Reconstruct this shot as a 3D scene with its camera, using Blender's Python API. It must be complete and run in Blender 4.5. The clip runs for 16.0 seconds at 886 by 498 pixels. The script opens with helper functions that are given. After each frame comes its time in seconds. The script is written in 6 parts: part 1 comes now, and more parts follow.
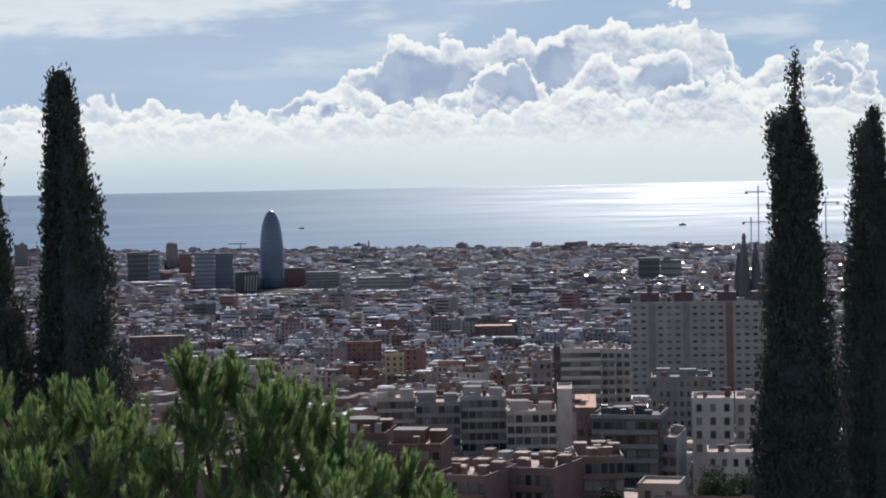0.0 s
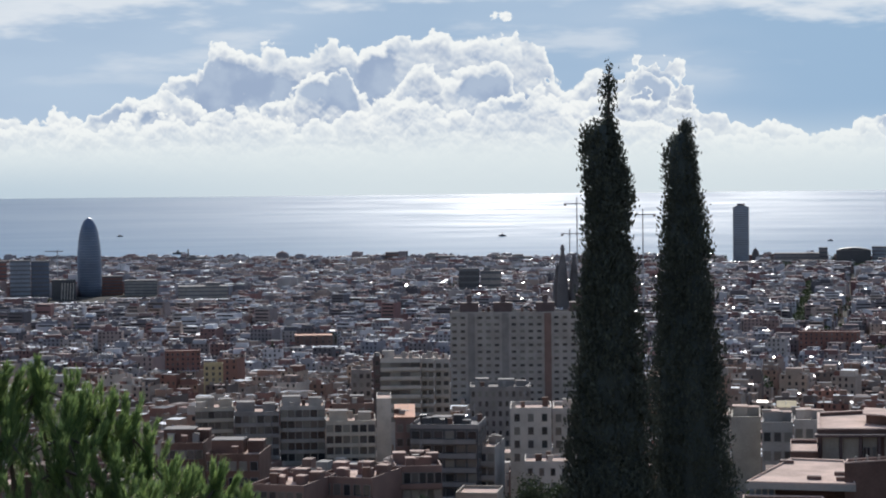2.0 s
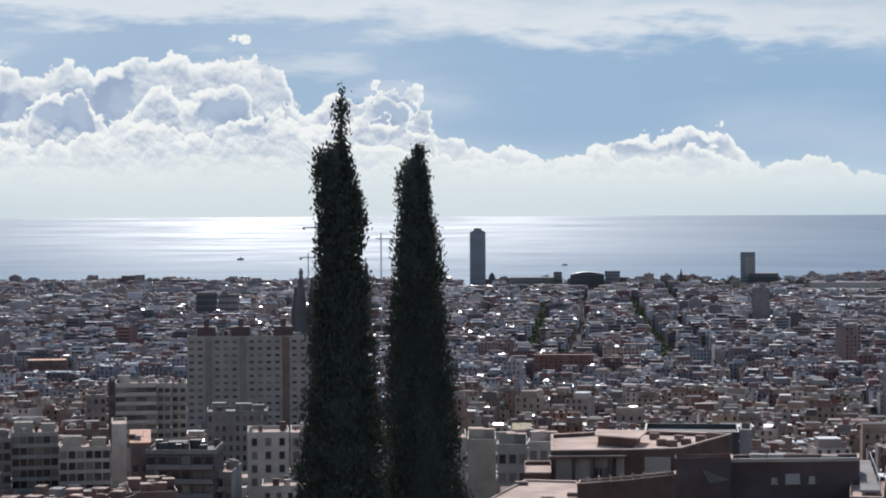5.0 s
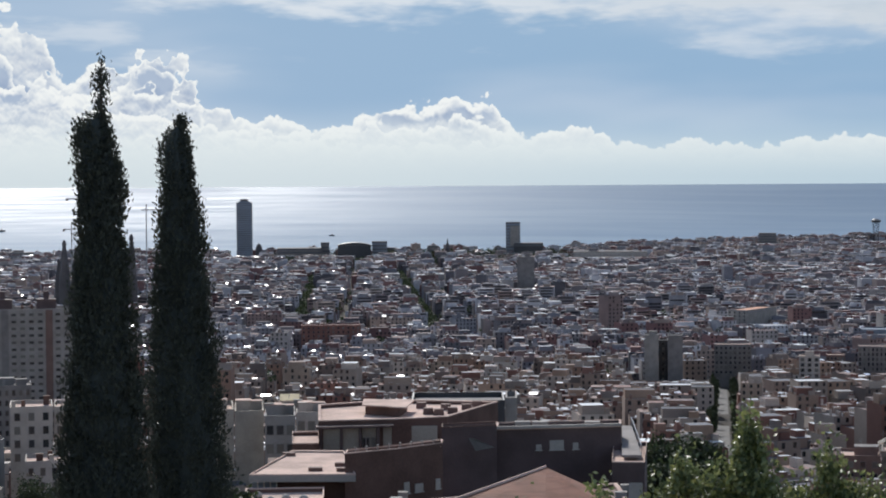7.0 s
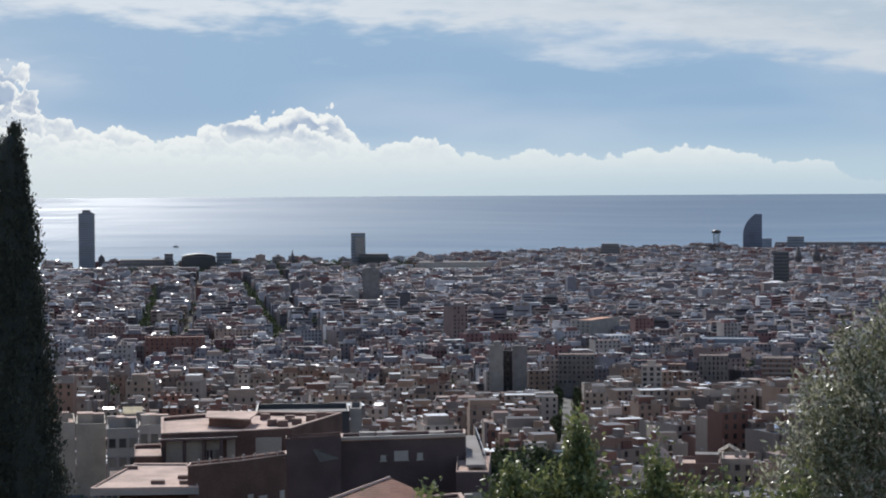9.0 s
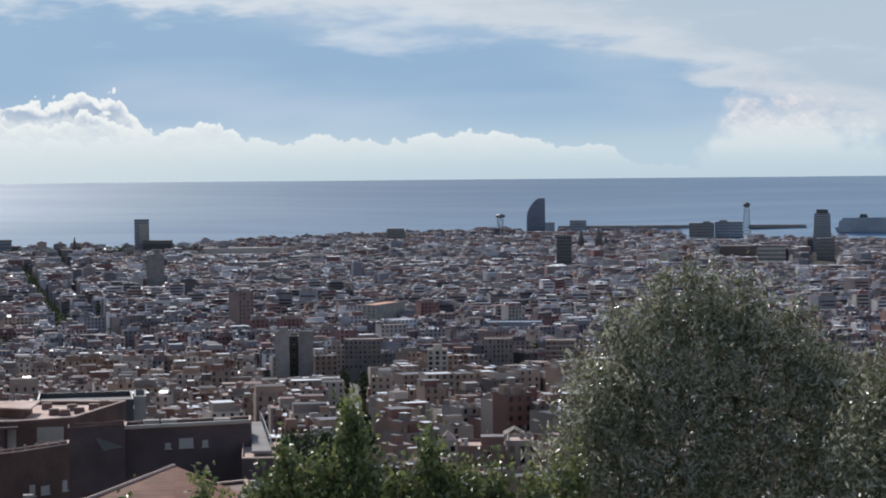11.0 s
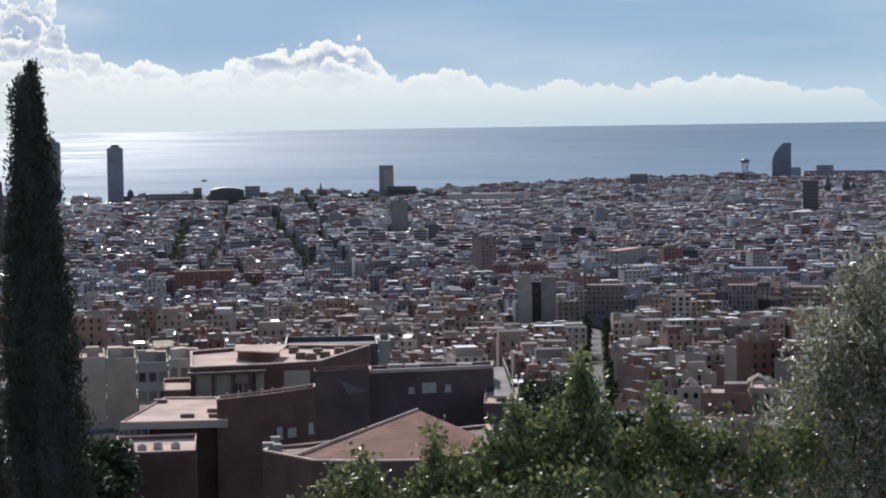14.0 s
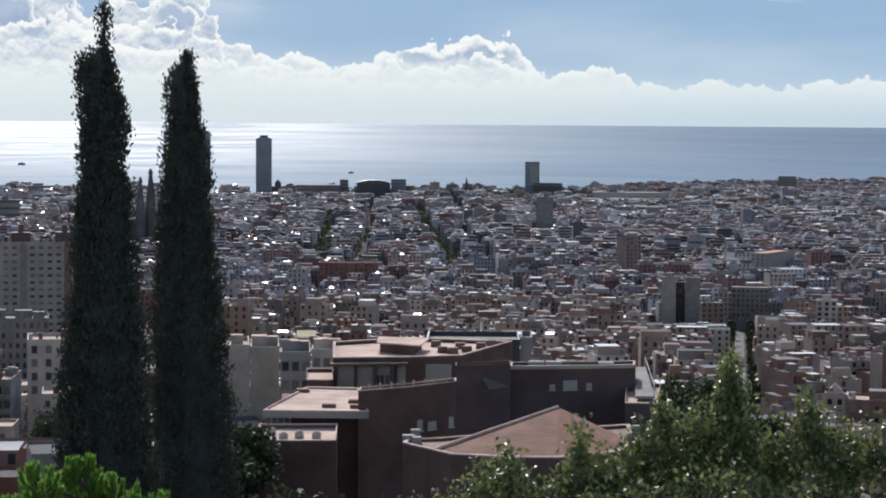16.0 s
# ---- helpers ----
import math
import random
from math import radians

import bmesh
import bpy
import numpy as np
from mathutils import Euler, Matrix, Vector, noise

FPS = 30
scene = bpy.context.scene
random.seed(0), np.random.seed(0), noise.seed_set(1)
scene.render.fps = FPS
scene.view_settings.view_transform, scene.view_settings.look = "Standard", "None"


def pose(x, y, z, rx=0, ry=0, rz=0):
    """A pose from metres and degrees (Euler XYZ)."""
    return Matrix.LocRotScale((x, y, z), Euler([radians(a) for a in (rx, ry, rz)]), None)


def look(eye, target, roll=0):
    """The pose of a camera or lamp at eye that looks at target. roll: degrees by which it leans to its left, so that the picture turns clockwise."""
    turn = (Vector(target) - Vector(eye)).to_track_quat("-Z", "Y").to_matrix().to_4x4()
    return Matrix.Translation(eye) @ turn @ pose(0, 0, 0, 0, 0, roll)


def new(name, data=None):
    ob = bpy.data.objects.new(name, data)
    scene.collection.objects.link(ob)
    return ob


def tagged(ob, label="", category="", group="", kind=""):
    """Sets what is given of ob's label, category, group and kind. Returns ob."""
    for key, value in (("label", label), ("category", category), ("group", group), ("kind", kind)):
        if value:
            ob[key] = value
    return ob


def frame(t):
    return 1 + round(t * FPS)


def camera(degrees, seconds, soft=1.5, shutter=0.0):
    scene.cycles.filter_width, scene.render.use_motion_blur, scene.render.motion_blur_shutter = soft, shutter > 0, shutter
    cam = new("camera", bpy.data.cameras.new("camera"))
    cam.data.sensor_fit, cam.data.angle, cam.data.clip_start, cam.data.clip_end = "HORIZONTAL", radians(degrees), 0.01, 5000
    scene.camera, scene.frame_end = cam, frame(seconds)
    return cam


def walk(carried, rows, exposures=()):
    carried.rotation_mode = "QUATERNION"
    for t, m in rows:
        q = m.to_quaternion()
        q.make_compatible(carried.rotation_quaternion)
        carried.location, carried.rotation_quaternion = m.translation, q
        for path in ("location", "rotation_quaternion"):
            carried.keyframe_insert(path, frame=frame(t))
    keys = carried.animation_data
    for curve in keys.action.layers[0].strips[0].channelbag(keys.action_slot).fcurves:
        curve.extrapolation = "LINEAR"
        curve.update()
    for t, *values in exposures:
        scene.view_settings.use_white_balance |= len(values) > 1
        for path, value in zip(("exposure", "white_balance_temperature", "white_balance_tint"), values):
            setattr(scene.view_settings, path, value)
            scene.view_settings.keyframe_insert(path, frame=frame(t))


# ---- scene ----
cam = camera(24.937, 16.0, 2.0)
EYE = 172.0
# seconds, heading, tilt and roll in degrees, small drift of the hand in metres
PATH = [
    (0.0, -13.576, -1.76, -1.124, -0.333, 0.015, 0.031),
    (0.5, -12.137, -1.87, -1.007, -0.3, 0.019, 0.026),
    (1.0, -10.832, -2.078, -1.027, -0.274, 0.027, 0.028),
    (1.5, -9.918, -2.048, -0.782, -0.28, 0.025, 0.024),
    (2.0, -8.446, -1.558, -0.57, -0.252, 0.028, 0.025),
    (2.5, -7.046, -1.021, -0.519, -0.234, 0.02, 0.027),
    (3.0, -5.787, -0.357, -0.353, -0.212, 0.016, 0.028),
    (3.5, -4.704, -0.295, -0.531, -0.209, 0.007, 0.023),
    (3.7, -4.12, -0.503, -0.537, -0.197, 0.003, 0.014),
    (5.8, 1.387, -1.162, -0.377, -0.132, -0.016, -0.001),
    (6.0, 2.153, -1.308, -0.471, -0.125, -0.02, -0.009),
    (6.5, 4.039, -1.649, -0.38, -0.112, -0.009, -0.0),
    (7.0, 5.672, -1.802, -0.346, -0.088, -0.011, 0.009),
    (7.5, 6.897, -1.665, -0.548, -0.08, -0.012, 0.01),
    (8.0, 8.174, -1.619, -0.867, -0.053, 0.011, 0.002),
    (8.2, 8.527, -1.514, -0.666, -0.024, 0.009, -0.034),
    (10.3, 13.214, -1.767, -0.516, 0.11, -0.001, -0.036),
    (10.5, 13.775, -1.776, -0.46, 0.134, -0.002, -0.036),
    (11.0, 16.22, -1.978, -0.517, 0.147, -0.003, -0.06),
    (11.5, 18.071, -2.317, -0.282, 0.18, -0.001, -0.054),
    (12.0, 18.37, -1.865, 0.415, 0.266, -0.003, -0.012),
    (12.5, 17.718, -1.471, 0.713, 0.335, -0.01, -0.026),
    (13.0, 14.962, -1.597, 0.622, 0.321, -0.006, -0.016),
    (13.5, 12.226, -1.902, -0.264, 0.26, -0.006, -0.043),
    (14.0, 9.261, -3.455, -0.837, 0.253, -0.011, 0.018),
    (14.5, 7.305, -4.545, -1.062, 0.244, -0.007, 0.013),
    (15.0, 6.611, -4.083, -0.872, 0.236, -0.02, 0.006),
    (15.5, 6.441, -3.496, -0.235, 0.221, -0.022, 0.023),
    (16.0, 5.137, -3.555, 0.432, 0.195, -0.02, 0.02),
]
walk(cam, [(t, pose(dx, dy, EYE + dz, 90 + p, 0, -a) @ pose(0, 0, 0, 0, 0, r)) for t, a, p, r, dx, dy, dz in PATH], [(0.0, 0.03, 6300, 10), (8.0, 0.0, 6300, 10), (10.8, 0.0, 6300, 10), (11.5, 0.04, 6300, 10), (12.5, 0.05, 6300, 10), (14.0, 0.08, 6300, 10), (14.6, 0.2, 6300, 10), (15.5, 0.13, 6300, 10), (16.0, 0.08, 6300, 10)])

SUN_AZ, SUN_EL = -4.5, 33.0


class Nodes:
    """Short notation for node trees: every method returns an output socket."""

    def __init__(self, tree):
        self.t = tree

    def put(self, socket, value):
        if isinstance(value, bpy.types.NodeSocket):
            self.t.links.new(value, socket)
        elif value is not None:
            socket.default_value = value

    def m(self, op, a, b=None, c=None):
        n = self.t.nodes.new("ShaderNodeMath")
        n.operation = op
        for s, v in zip(n.inputs, (a, b, c)):
            self.put(s, v)
        return n.outputs[0]

    def add(self, a, b):
        return self.m("ADD", a, b)

    def sub(self, a, b):
        return self.m("SUBTRACT", a, b)

    def mul(self, a, b):
        return self.m("MULTIPLY", a, b)

    def step(self, v, lo, hi, a=0.0, b=1.0):
        n = self.t.nodes.new("ShaderNodeMapRange")
        n.interpolation_type = "SMOOTHSTEP"
        for s, x in zip(n.inputs, (v, lo, hi, a, b)):
            self.put(s, x)
        return n.outputs[0]

    def xyz(self, x, y, z=0.0):
        n = self.t.nodes.new("ShaderNodeCombineXYZ")
        for s, v in zip(n.inputs, (x, y, z)):
            self.put(s, v)
        return n.outputs[0]

    def mix(self, f, a, b):
        n = self.t.nodes.new("ShaderNodeMix")
        n.data_type = "RGBA"
        self.put(n.inputs[0], f)
        for s, v in ((n.inputs[6], a), (n.inputs[7], b)):
            self.put(s, (*v, 1) if isinstance(v, tuple) and len(v) == 3 else v)
        return n.outputs[2]

    def noise(self, vec, scale, detail=4.0, rough=0.5, kind="2D"):
        n = self.t.nodes.new("ShaderNodeTexNoise")
        n.noise_dimensions = kind
        self.put(n.inputs["Vector"], vec)
        n.inputs["Scale"].default_value, n.inputs["Detail"].default_value, n.inputs["Roughness"].default_value = scale, detail, rough
        return n.outputs[0]

    def puffs(self, vec, scale):
        n = self.t.nodes.new("ShaderNodeTexVoronoi")
        n.feature, n.voronoi_dimensions = "F1", "2D"
        self.put(n.inputs["Vector"], vec)
        n.inputs["Scale"].default_value = scale
        n.inputs["Detail"].default_value = 0.0
        return n.outputs["Distance"]

    def curve(self, v, lo, hi, top, points):
        """A curve through points (x, y): x from lo to hi, y from 0 to top."""
        x = self.t.nodes.new("ShaderNodeMapRange")
        for s, q in zip(x.inputs, (v, lo, hi, 0.0, 1.0)):
            self.put(s, q)
        n = self.t.nodes.new("ShaderNodeFloatCurve")
        c = n.mapping.curves[0]
        for _ in range(len(points) - 2):
            c.points.new(0.5, 0.5)
        for p, (a, b) in zip(c.points, points):
            p.location = ((a - lo) / (hi - lo), b / top)
            p.handle_type = "AUTO_CLAMPED"
        n.mapping.update()
        self.put(n.inputs["Value"], x.outputs[0])
        return self.mul(n.outputs[0], top)


world = bpy.data.worlds.new("world")
scene.world = world
world.use_nodes = True
W = Nodes(world.node_tree)
sky = W.t.nodes.new("ShaderNodeTexSky")
sky.sky_type, sky.sun_disc = "NISHITA", False
sky.sun_elevation, sky.sun_rotation = radians(SUN_EL), radians(SUN_AZ)
way = W.t.nodes.new("ShaderNodeTexCoord").outputs["Generated"]
split = W.t.nodes.new("ShaderNodeSeparateXYZ")
W.put(split.inputs[0], way)
az = W.mul(W.m("ARCTAN2", split.outputs[0], split.outputs[1]), 180 / math.pi)
el = W.mul(W.m("ARCSINE", split.outputs[2]), 180 / math.pi)
flat = W.xyz(az, el)
# clear sky, paler towards the horizon
blue = W.mix(W.step(az, -24.0, 16.0), (0.40, 0.51, 0.65), (0.31, 0.46, 0.63))
blue = W.mix(W.step(W.noise(W.xyz(W.mul(az, 0.25), el), 0.35, 3.0), 0.35, 0.75), blue, (0.45, 0.56, 0.69))
pale = W.mix(W.step(az, -6.0, 22.0), (0.66, 0.74, 0.79), (0.53, 0.65, 0.72))
air = W.mix(W.step(el, 0.2, 2.6), pale, blue)
# high veil with a curved lower edge
edge = W.curve(az, -40, 50, 8.0, [(-40, 4.6), (-27, 4.6), (-20, 5.0), (-15, 5.4), (-8, 5.6), (0, 5.3), (6, 4.9), (10, 4.8), (15, 4.6), (19, 4.1), (22, 3.5), (24, 2.7), (26, 1.9), (28, 1.4), (31, 1.0), (50, 0.6)])
fray = W.sub(W.noise(W.xyz(W.mul(az, 0.3), W.mul(el, 1.3)), 0.9, 4.0, 0.6), 0.5)
above = W.add(W.sub(el, edge), W.mul(fray, 2.4))
veil = W.mix(W.step(above, 0.3, 1.6), W.mix(W.step(az, 4.0, 18.0), (0.78, 0.81, 0.83), (0.66, 0.70, 0.73)), W.mix(W.step(az, 4.0, 18.0), (0.59, 0.67, 0.73), (0.50, 0.58, 0.65)))
air = W.mix(W.mul(W.step(above, -0.35, 0.45), 0.85), air, veil)
wisp = W.noise(W.xyz(W.mul(az, 0.16), W.mul(el, 0.8), 3.0), 1.0, 5.0, 0.55)
air = W.mix(W.mul(W.step(wisp, 0.53, 0.72), W.mul(W.step(el, 2.6, 4.0), 0.6)), air, (0.72, 0.76, 0.80))


CORES = [(-14.7, 3.15, 1.0, 0.75), (-13.3, 3.0, 0.8, 0.5), (-11.2, 3.0, 1.2, 0.55), (-10.3, 3.7, 0.5, 0.7), (-7.2, 3.05, 0.7, 0.4), (-6.3, 2.6, 0.5, 0.25), (-2.4, 3.0, 0.5, 0.4), (-17.6, 2.35, 1.0, 0.25), (4.6, 2.0, 0.8, 0.25), (6.4, 1.95, 0.6, 0.3)]
shadow = 0.0
for ca, ce, cw, ch in CORES:
    dx, dy = W.mul(W.sub(az, ca), 1 / cw), W.mul(W.sub(el, ce), 1 / ch)
    shadow = W.m("MAXIMUM", shadow, W.step(W.add(W.mul(dx, dx), W.mul(dy, dy)), 1.9, 0.1))


def billow(p, size):
    """Heaped round lumps at three sizes, about -0.3 to 0.5."""
    lump = W.mul(W.sub(0.40, W.puffs(p, 1.15 * size)), 0.85)
    lump = W.add(lump, W.mul(W.sub(0.40, W.puffs(p, 2.9 * size)), 0.42))
    return W.add(lump, W.mul(W.sub(0.40, W.puffs(p, 7.5 * size)), 0.17))


def heap(under, seed, tops, rag, shade, size=1.0, bright=(0.90, 0.91, 0.88), lift=0.12, soft=0.07, thick=0.5, at=None):
    """A bank of cumulus against the sun, before what lies under: a lumpy bright rim, blue-grey where it is thick."""
    warp = W.mul(W.sub(W.noise(flat, 2.2, 2.0), 0.5), 0.28)
    u, v = W.add(W.add(az, seed * 17.3), warp), W.sub(el, warp)
    rag = W.mul(W.step(az, 7.2, 9.5, 1.0, 0.6 if seed < 4 else 1.0), rag)
    lump = billow(W.xyz(u, v, seed), size)
    over = billow(W.xyz(u, W.add(v, 0.09), seed), size)
    if at:
        dx, dy = W.mul(W.sub(az, at[0]), 1 / at[2]), W.mul(W.sub(el, at[1]), 1 / at[3])
        edge_in = W.mul(W.sub(1.0, W.add(W.mul(dx, dx), W.mul(dy, dy))), at[3])
    else:
        edge_in = W.sub(W.add(W.curve(az, -40, 50, 6.0, tops), lift), el)
    h = W.add(edge_in, W.mul(lump, rag))
    # sky shows through where the bank breaks up
    gap = W.noise(W.xyz(W.add(az, seed * 5.7), W.mul(el, 0.9)), 1.0, 3.0, 0.6)
    loose = W.mul(W.step(az, -6.6, -5.4), W.mul(W.step(az, 1.0, -0.6), W.step(el, 2.0, 2.7)))
    h = W.sub(h, W.mul(W.step(gap, 0.47, 0.62), W.mul(W.add(W.mul(loose, 0.7), 0.12), 0.9)))
    rim = W.mul(W.sub(lump, over), 2.6)
    body = W.noise(W.xyz(W.add(az, seed * 9.1), el), 1.1, 3.0)
    dark = W.mul(W.step(W.add(h, W.mul(W.sub(body, 0.5), 0.8)), 0.08, thick), W.add(W.mul(shadow, 0.8), shade))
    dark = W.m("MAXIMUM", W.m("MINIMUM", W.sub(dark, W.mul(rim, W.add(W.mul(shadow, 0.25), 0.55))), 1.0), 0.0)
    lit = W.mix(dark, bright, W.mix(W.step(body, 0.35, 0.65), (0.34, 0.42, 0.56), (0.43, 0.51, 0.63)))
    lit = W.mix(W.step(el, 2.3, 0.9, 0.0, 0.92), lit, (0.78, 0.83, 0.82))
    return W.mix(W.step(h, 0.0, soft), under, lit)


air = heap(air, 1.0, [(-40, 2.0), (-26, 2.3), (-23.4, 2.6), (-19.4, 2.2), (-17.5, 2.6), (-16, 3.3), (-15.4, 3.5), (-14.9, 4.15), (-14.3, 4.4), (-13.8, 4.0), (-13.1, 4.15), (-12.0, 4.3), (-10.9, 4.1), (-10.0, 4.4), (-9.3, 4.4), (-8.7, 4.65), (-8.2, 4.35), (-7.4, 4.35), (-6.7, 4.45),
                       (-6.0, 4.4), (-5.4, 3.8), (-4.8, 2.9), (-4.5, 3.2), (-3.9, 3.6), (-3.1, 4.0), (-2.3, 4.1), (-1.8, 3.9), (-1.3, 2.9), (-0.7, 2.2), (0.2, 1.8), (1.5, 2.0), (2.6, 1.75), (3.8, 2.1), (5.3, 2.3), (6.9, 2.55), (7.4, 2.0), (7.9, 1.4), (9.4, 1.5), (10.1, 1.65), (10.7, 1.3),
                       (14, 1.15), (17, 1.2), (19.5, 1.05), (21.3, 0.75), (23, 0.2), (50, 0.2)], 0.72, 0.62, 0.85)
# a detached puff over the bank
air = heap(air, 1.5, None, 0.35, 0.2, 1.5, at=(-6.65, 5.05, 0.42, 0.25))
air = heap(air, 2.0, [(-40, 1.8), (-26, 2.0), (-19, 1.8), (-17.2, 2.3), (-15.9, 2.9), (-15.3, 2.6), (-14.2, 2.3), (-13.3, 2.6), (-12.5, 3.1), (-11.6, 3.5), (-10.9, 3.3), (-10.3, 2.6), (-9.6, 3.3), (-8.9, 3.8), (-8.3, 3.3), (-7.6, 3.6), (-6.8, 3.7), (-6.2, 2.9), (-5.4, 2.95), (-4.9, 2.5), (-3.4, 2.9), (-2.5, 3.3), (-1.9, 2.8),
                       (-1.1, 2.4), (-0.8, 1.5), (1.5, 1.5), (6.5, 1.85), (8, 1.1), (20, 0.6), (24, 0.2), (50, 0.2)], 0.65, 0.55)
air = heap(air, 3.0, [(-40, 1.5), (-24, 1.9), (-17.4, 2.0), (-16, 2.2), (-14.2, 2.35), (-12.6, 2.0), (-10.8, 2.3), (-9.3, 2.7), (-8.3, 2.3), (-7.2, 2.6), (-6.0, 2.9), (-5.3, 2.5), (-4.4, 2.2), (-2, 1.9), (0, 1.4), (8, 1.0), (20, 0.5), (24, 0.2), (50, 0.2)], 0.55, 0.42, 1.15)
# broken pinkish cloud over the harbour
air = heap(air, 4.0, [(-40, 0.0), (22.5, 0.0), (23.5, 1.2), (24.4, 2.6), (25.2, 3.2), (26.4, 3.1), (27.4, 2.5), (28.5, 1.9), (29.5, 1.4), (31, 1.3), (50, 1.0)], 1.3, 0.4, 0.9, (0.78, 0.76, 0.77), -0.1, 1.4)
# haze over the sea
haze = W.mix(W.step(az, -2.0, 20.0), W.mix(W.step(az, -22.0, -9.0), (0.50, 0.60, 0.67), (0.66, 0.73, 0.75)), (0.50, 0.62, 0.69))
air = W.mix(W.mul(W.step(el, 1.6, 0.05), 0.9), air, haze)
low = W.t.nodes.new("ShaderNodeVectorMath")
low.operation = "SCALE"
W.put(low.inputs[0], air)
low.inputs["Scale"].default_value = 7.05
bg = W.t.nodes["Background"]
bg.inputs[1].default_value = 0.14
W.put(bg.inputs[0], W.mix(W.step(el, 9.0, 26.0), low.outputs[0], sky.outputs[0]))

sun = new("sun", bpy.data.lights.new("sun", "SUN"))
sun.data.energy, sun.data.angle, sun.data.color = 4.1, radians(0.53), (1.0, 0.95, 0.88)
toward = Vector((math.sin(radians(SUN_AZ)) * math.cos(radians(SUN_EL)), math.cos(radians(SUN_AZ)) * math.cos(radians(SUN_EL)), math.sin(radians(SUN_EL))))
sun.matrix_world = look(toward * 900, (0, 0, 0))

# ---- materials ----


def surface(name, colors, rough=0.7, metal=0.0, grain=1.0, vary=0.25, bump=0.0, by="island", leaf=0.0, spec=0.5):
    """A material: a colour picked from a row of real colours (by island, object or not at all), with stains and grain in metres."""
    mat = bpy.data.materials.new(name)
    mat.use_nodes = True
    N = Nodes(mat.node_tree)
    b = N.t.nodes["Principled BSDF"]
    place = N.t.nodes.new("ShaderNodeTexCoord").outputs["Object"]
    if len(colors) == 1:
        base = N.mix(0.0, colors[0], colors[0])
    else:
        ramp = N.t.nodes.new("ShaderNodeValToRGB")
        ramp.color_ramp.interpolation = "CONSTANT" if leaf == 0 else "LINEAR"
        e = ramp.color_ramp.elements
        while len(e) < len(colors):
            e.new(0.5)
        for i, c in enumerate(colors):
            e[i].position, e[i].color = i / len(colors), (*c, 1)
        pick = N.t.nodes.new("ShaderNodeNewGeometry").outputs["Random Per Island"] if by == "island" else N.t.nodes.new("ShaderNodeObjectInfo").outputs["Random"]
        N.put(ramp.inputs[0], pick)
        base = ramp.outputs[0]
    big = N.noise(place, 0.22 / grain, 2.0, 0.6, "3D")
    fine = N.noise(place, 3.5 / grain, 2.0, 0.65, "3D")
    dirt = N.add(N.mul(N.step(big, 0.3, 0.7), 0.65), N.mul(N.step(fine, 0.3, 0.75), 0.35))
    worn = N.t.nodes.new("ShaderNodeMix")
    worn.data_type, worn.blend_type = "RGBA", "MULTIPLY"
    worn.inputs[0].default_value = 1.0
    N.put(worn.inputs[6], base)
    N.put(worn.inputs[7], N.mix(dirt, (1 - vary,) * 3, (1 + vary * 0.5,) * 3))
    N.put(b.inputs["Base Color"], worn.outputs[2])
    N.put(b.inputs["Roughness"], N.step(fine, 0.2, 0.8, max(rough - 0.1, 0.02), min(rough + 0.1, 1.0)))
    b.inputs["Metallic"].default_value = metal
    b.inputs["Specular IOR Level"].default_value = spec
    if bump:
        n = N.t.nodes.new("ShaderNodeBump")
        n.inputs["Strength"].default_value, n.inputs["Distance"].default_value = bump, 0.05 * grain
        N.put(n.inputs["Height"], fine)
        N.put(b.inputs["Normal"], n.outputs[0])
    if leaf:
        tl = N.t.nodes.new("ShaderNodeBsdfTranslucent")
        N.put(tl.inputs[0], worn.outputs[2])
        mx = N.t.nodes.new("ShaderNodeMixShader")
        mx.inputs[0].default_value = leaf
        N.put(mx.inputs[1], b.outputs[0])
        N.put(mx.inputs[2], tl.outputs[0])
        N.put(N.t.nodes["Material Output"].inputs[0], mx.outputs[0])
    return mat


# Walls beyond 1250 m, and the roofs, have bluish haze mixed into their colours.
M_FARWALL = surface("hazed_render_walls", [(0.379, 0.343, 0.323), (0.254, 0.140, 0.132), (0.313, 0.301, 0.315), (0.479, 0.462, 0.477), (0.273, 0.196, 0.179), (0.373, 0.287, 0.243), (0.200, 0.115, 0.108), (0.246, 0.238, 0.262), (0.613, 0.595, 0.608), (0.307, 0.245, 0.231), (0.154, 0.144, 0.158), (0.221, 0.196, 0.200), (0.126, 0.116, 0.125)], 0.85, grain=4.0, spec=0.2)
M_NEARWALL = surface("warm_render_walls", [(0.40, 0.31, 0.245), (0.27, 0.145, 0.115), (0.33, 0.275, 0.235), (0.46, 0.385, 0.325), (0.29, 0.185, 0.140), (0.38, 0.265, 0.195), (0.20, 0.105, 0.085), (0.25, 0.205, 0.180), (0.54, 0.465, 0.400), (0.31, 0.225, 0.180), (0.15, 0.122, 0.110)], 0.85, grain=4.0, spec=0.2)
M_ROOF = surface("flat_roofs", [(0.291, 0.211, 0.199), (0.226, 0.228, 0.248), (0.194, 0.151, 0.149), (0.474, 0.474, 0.484), (0.140, 0.132, 0.139), (0.367, 0.279, 0.248), (0.108, 0.111, 0.124), (0.254, 0.206, 0.193), (0.833, 0.850, 0.850), (0.189, 0.189, 0.204), (0.291, 0.194, 0.173), (0.157, 0.152, 0.165), (0.399, 0.394, 0.397), (0.119, 0.105, 0.109), (0.755, 0.765, 0.769)], 0.9, grain=4.0, spec=0.12)
M_GLINT = surface("skylight_panels", [(.75, .76, .78), (.5, .52, .56), (.85, .85, .84)], 0.25, 0.85, grain=3.0)
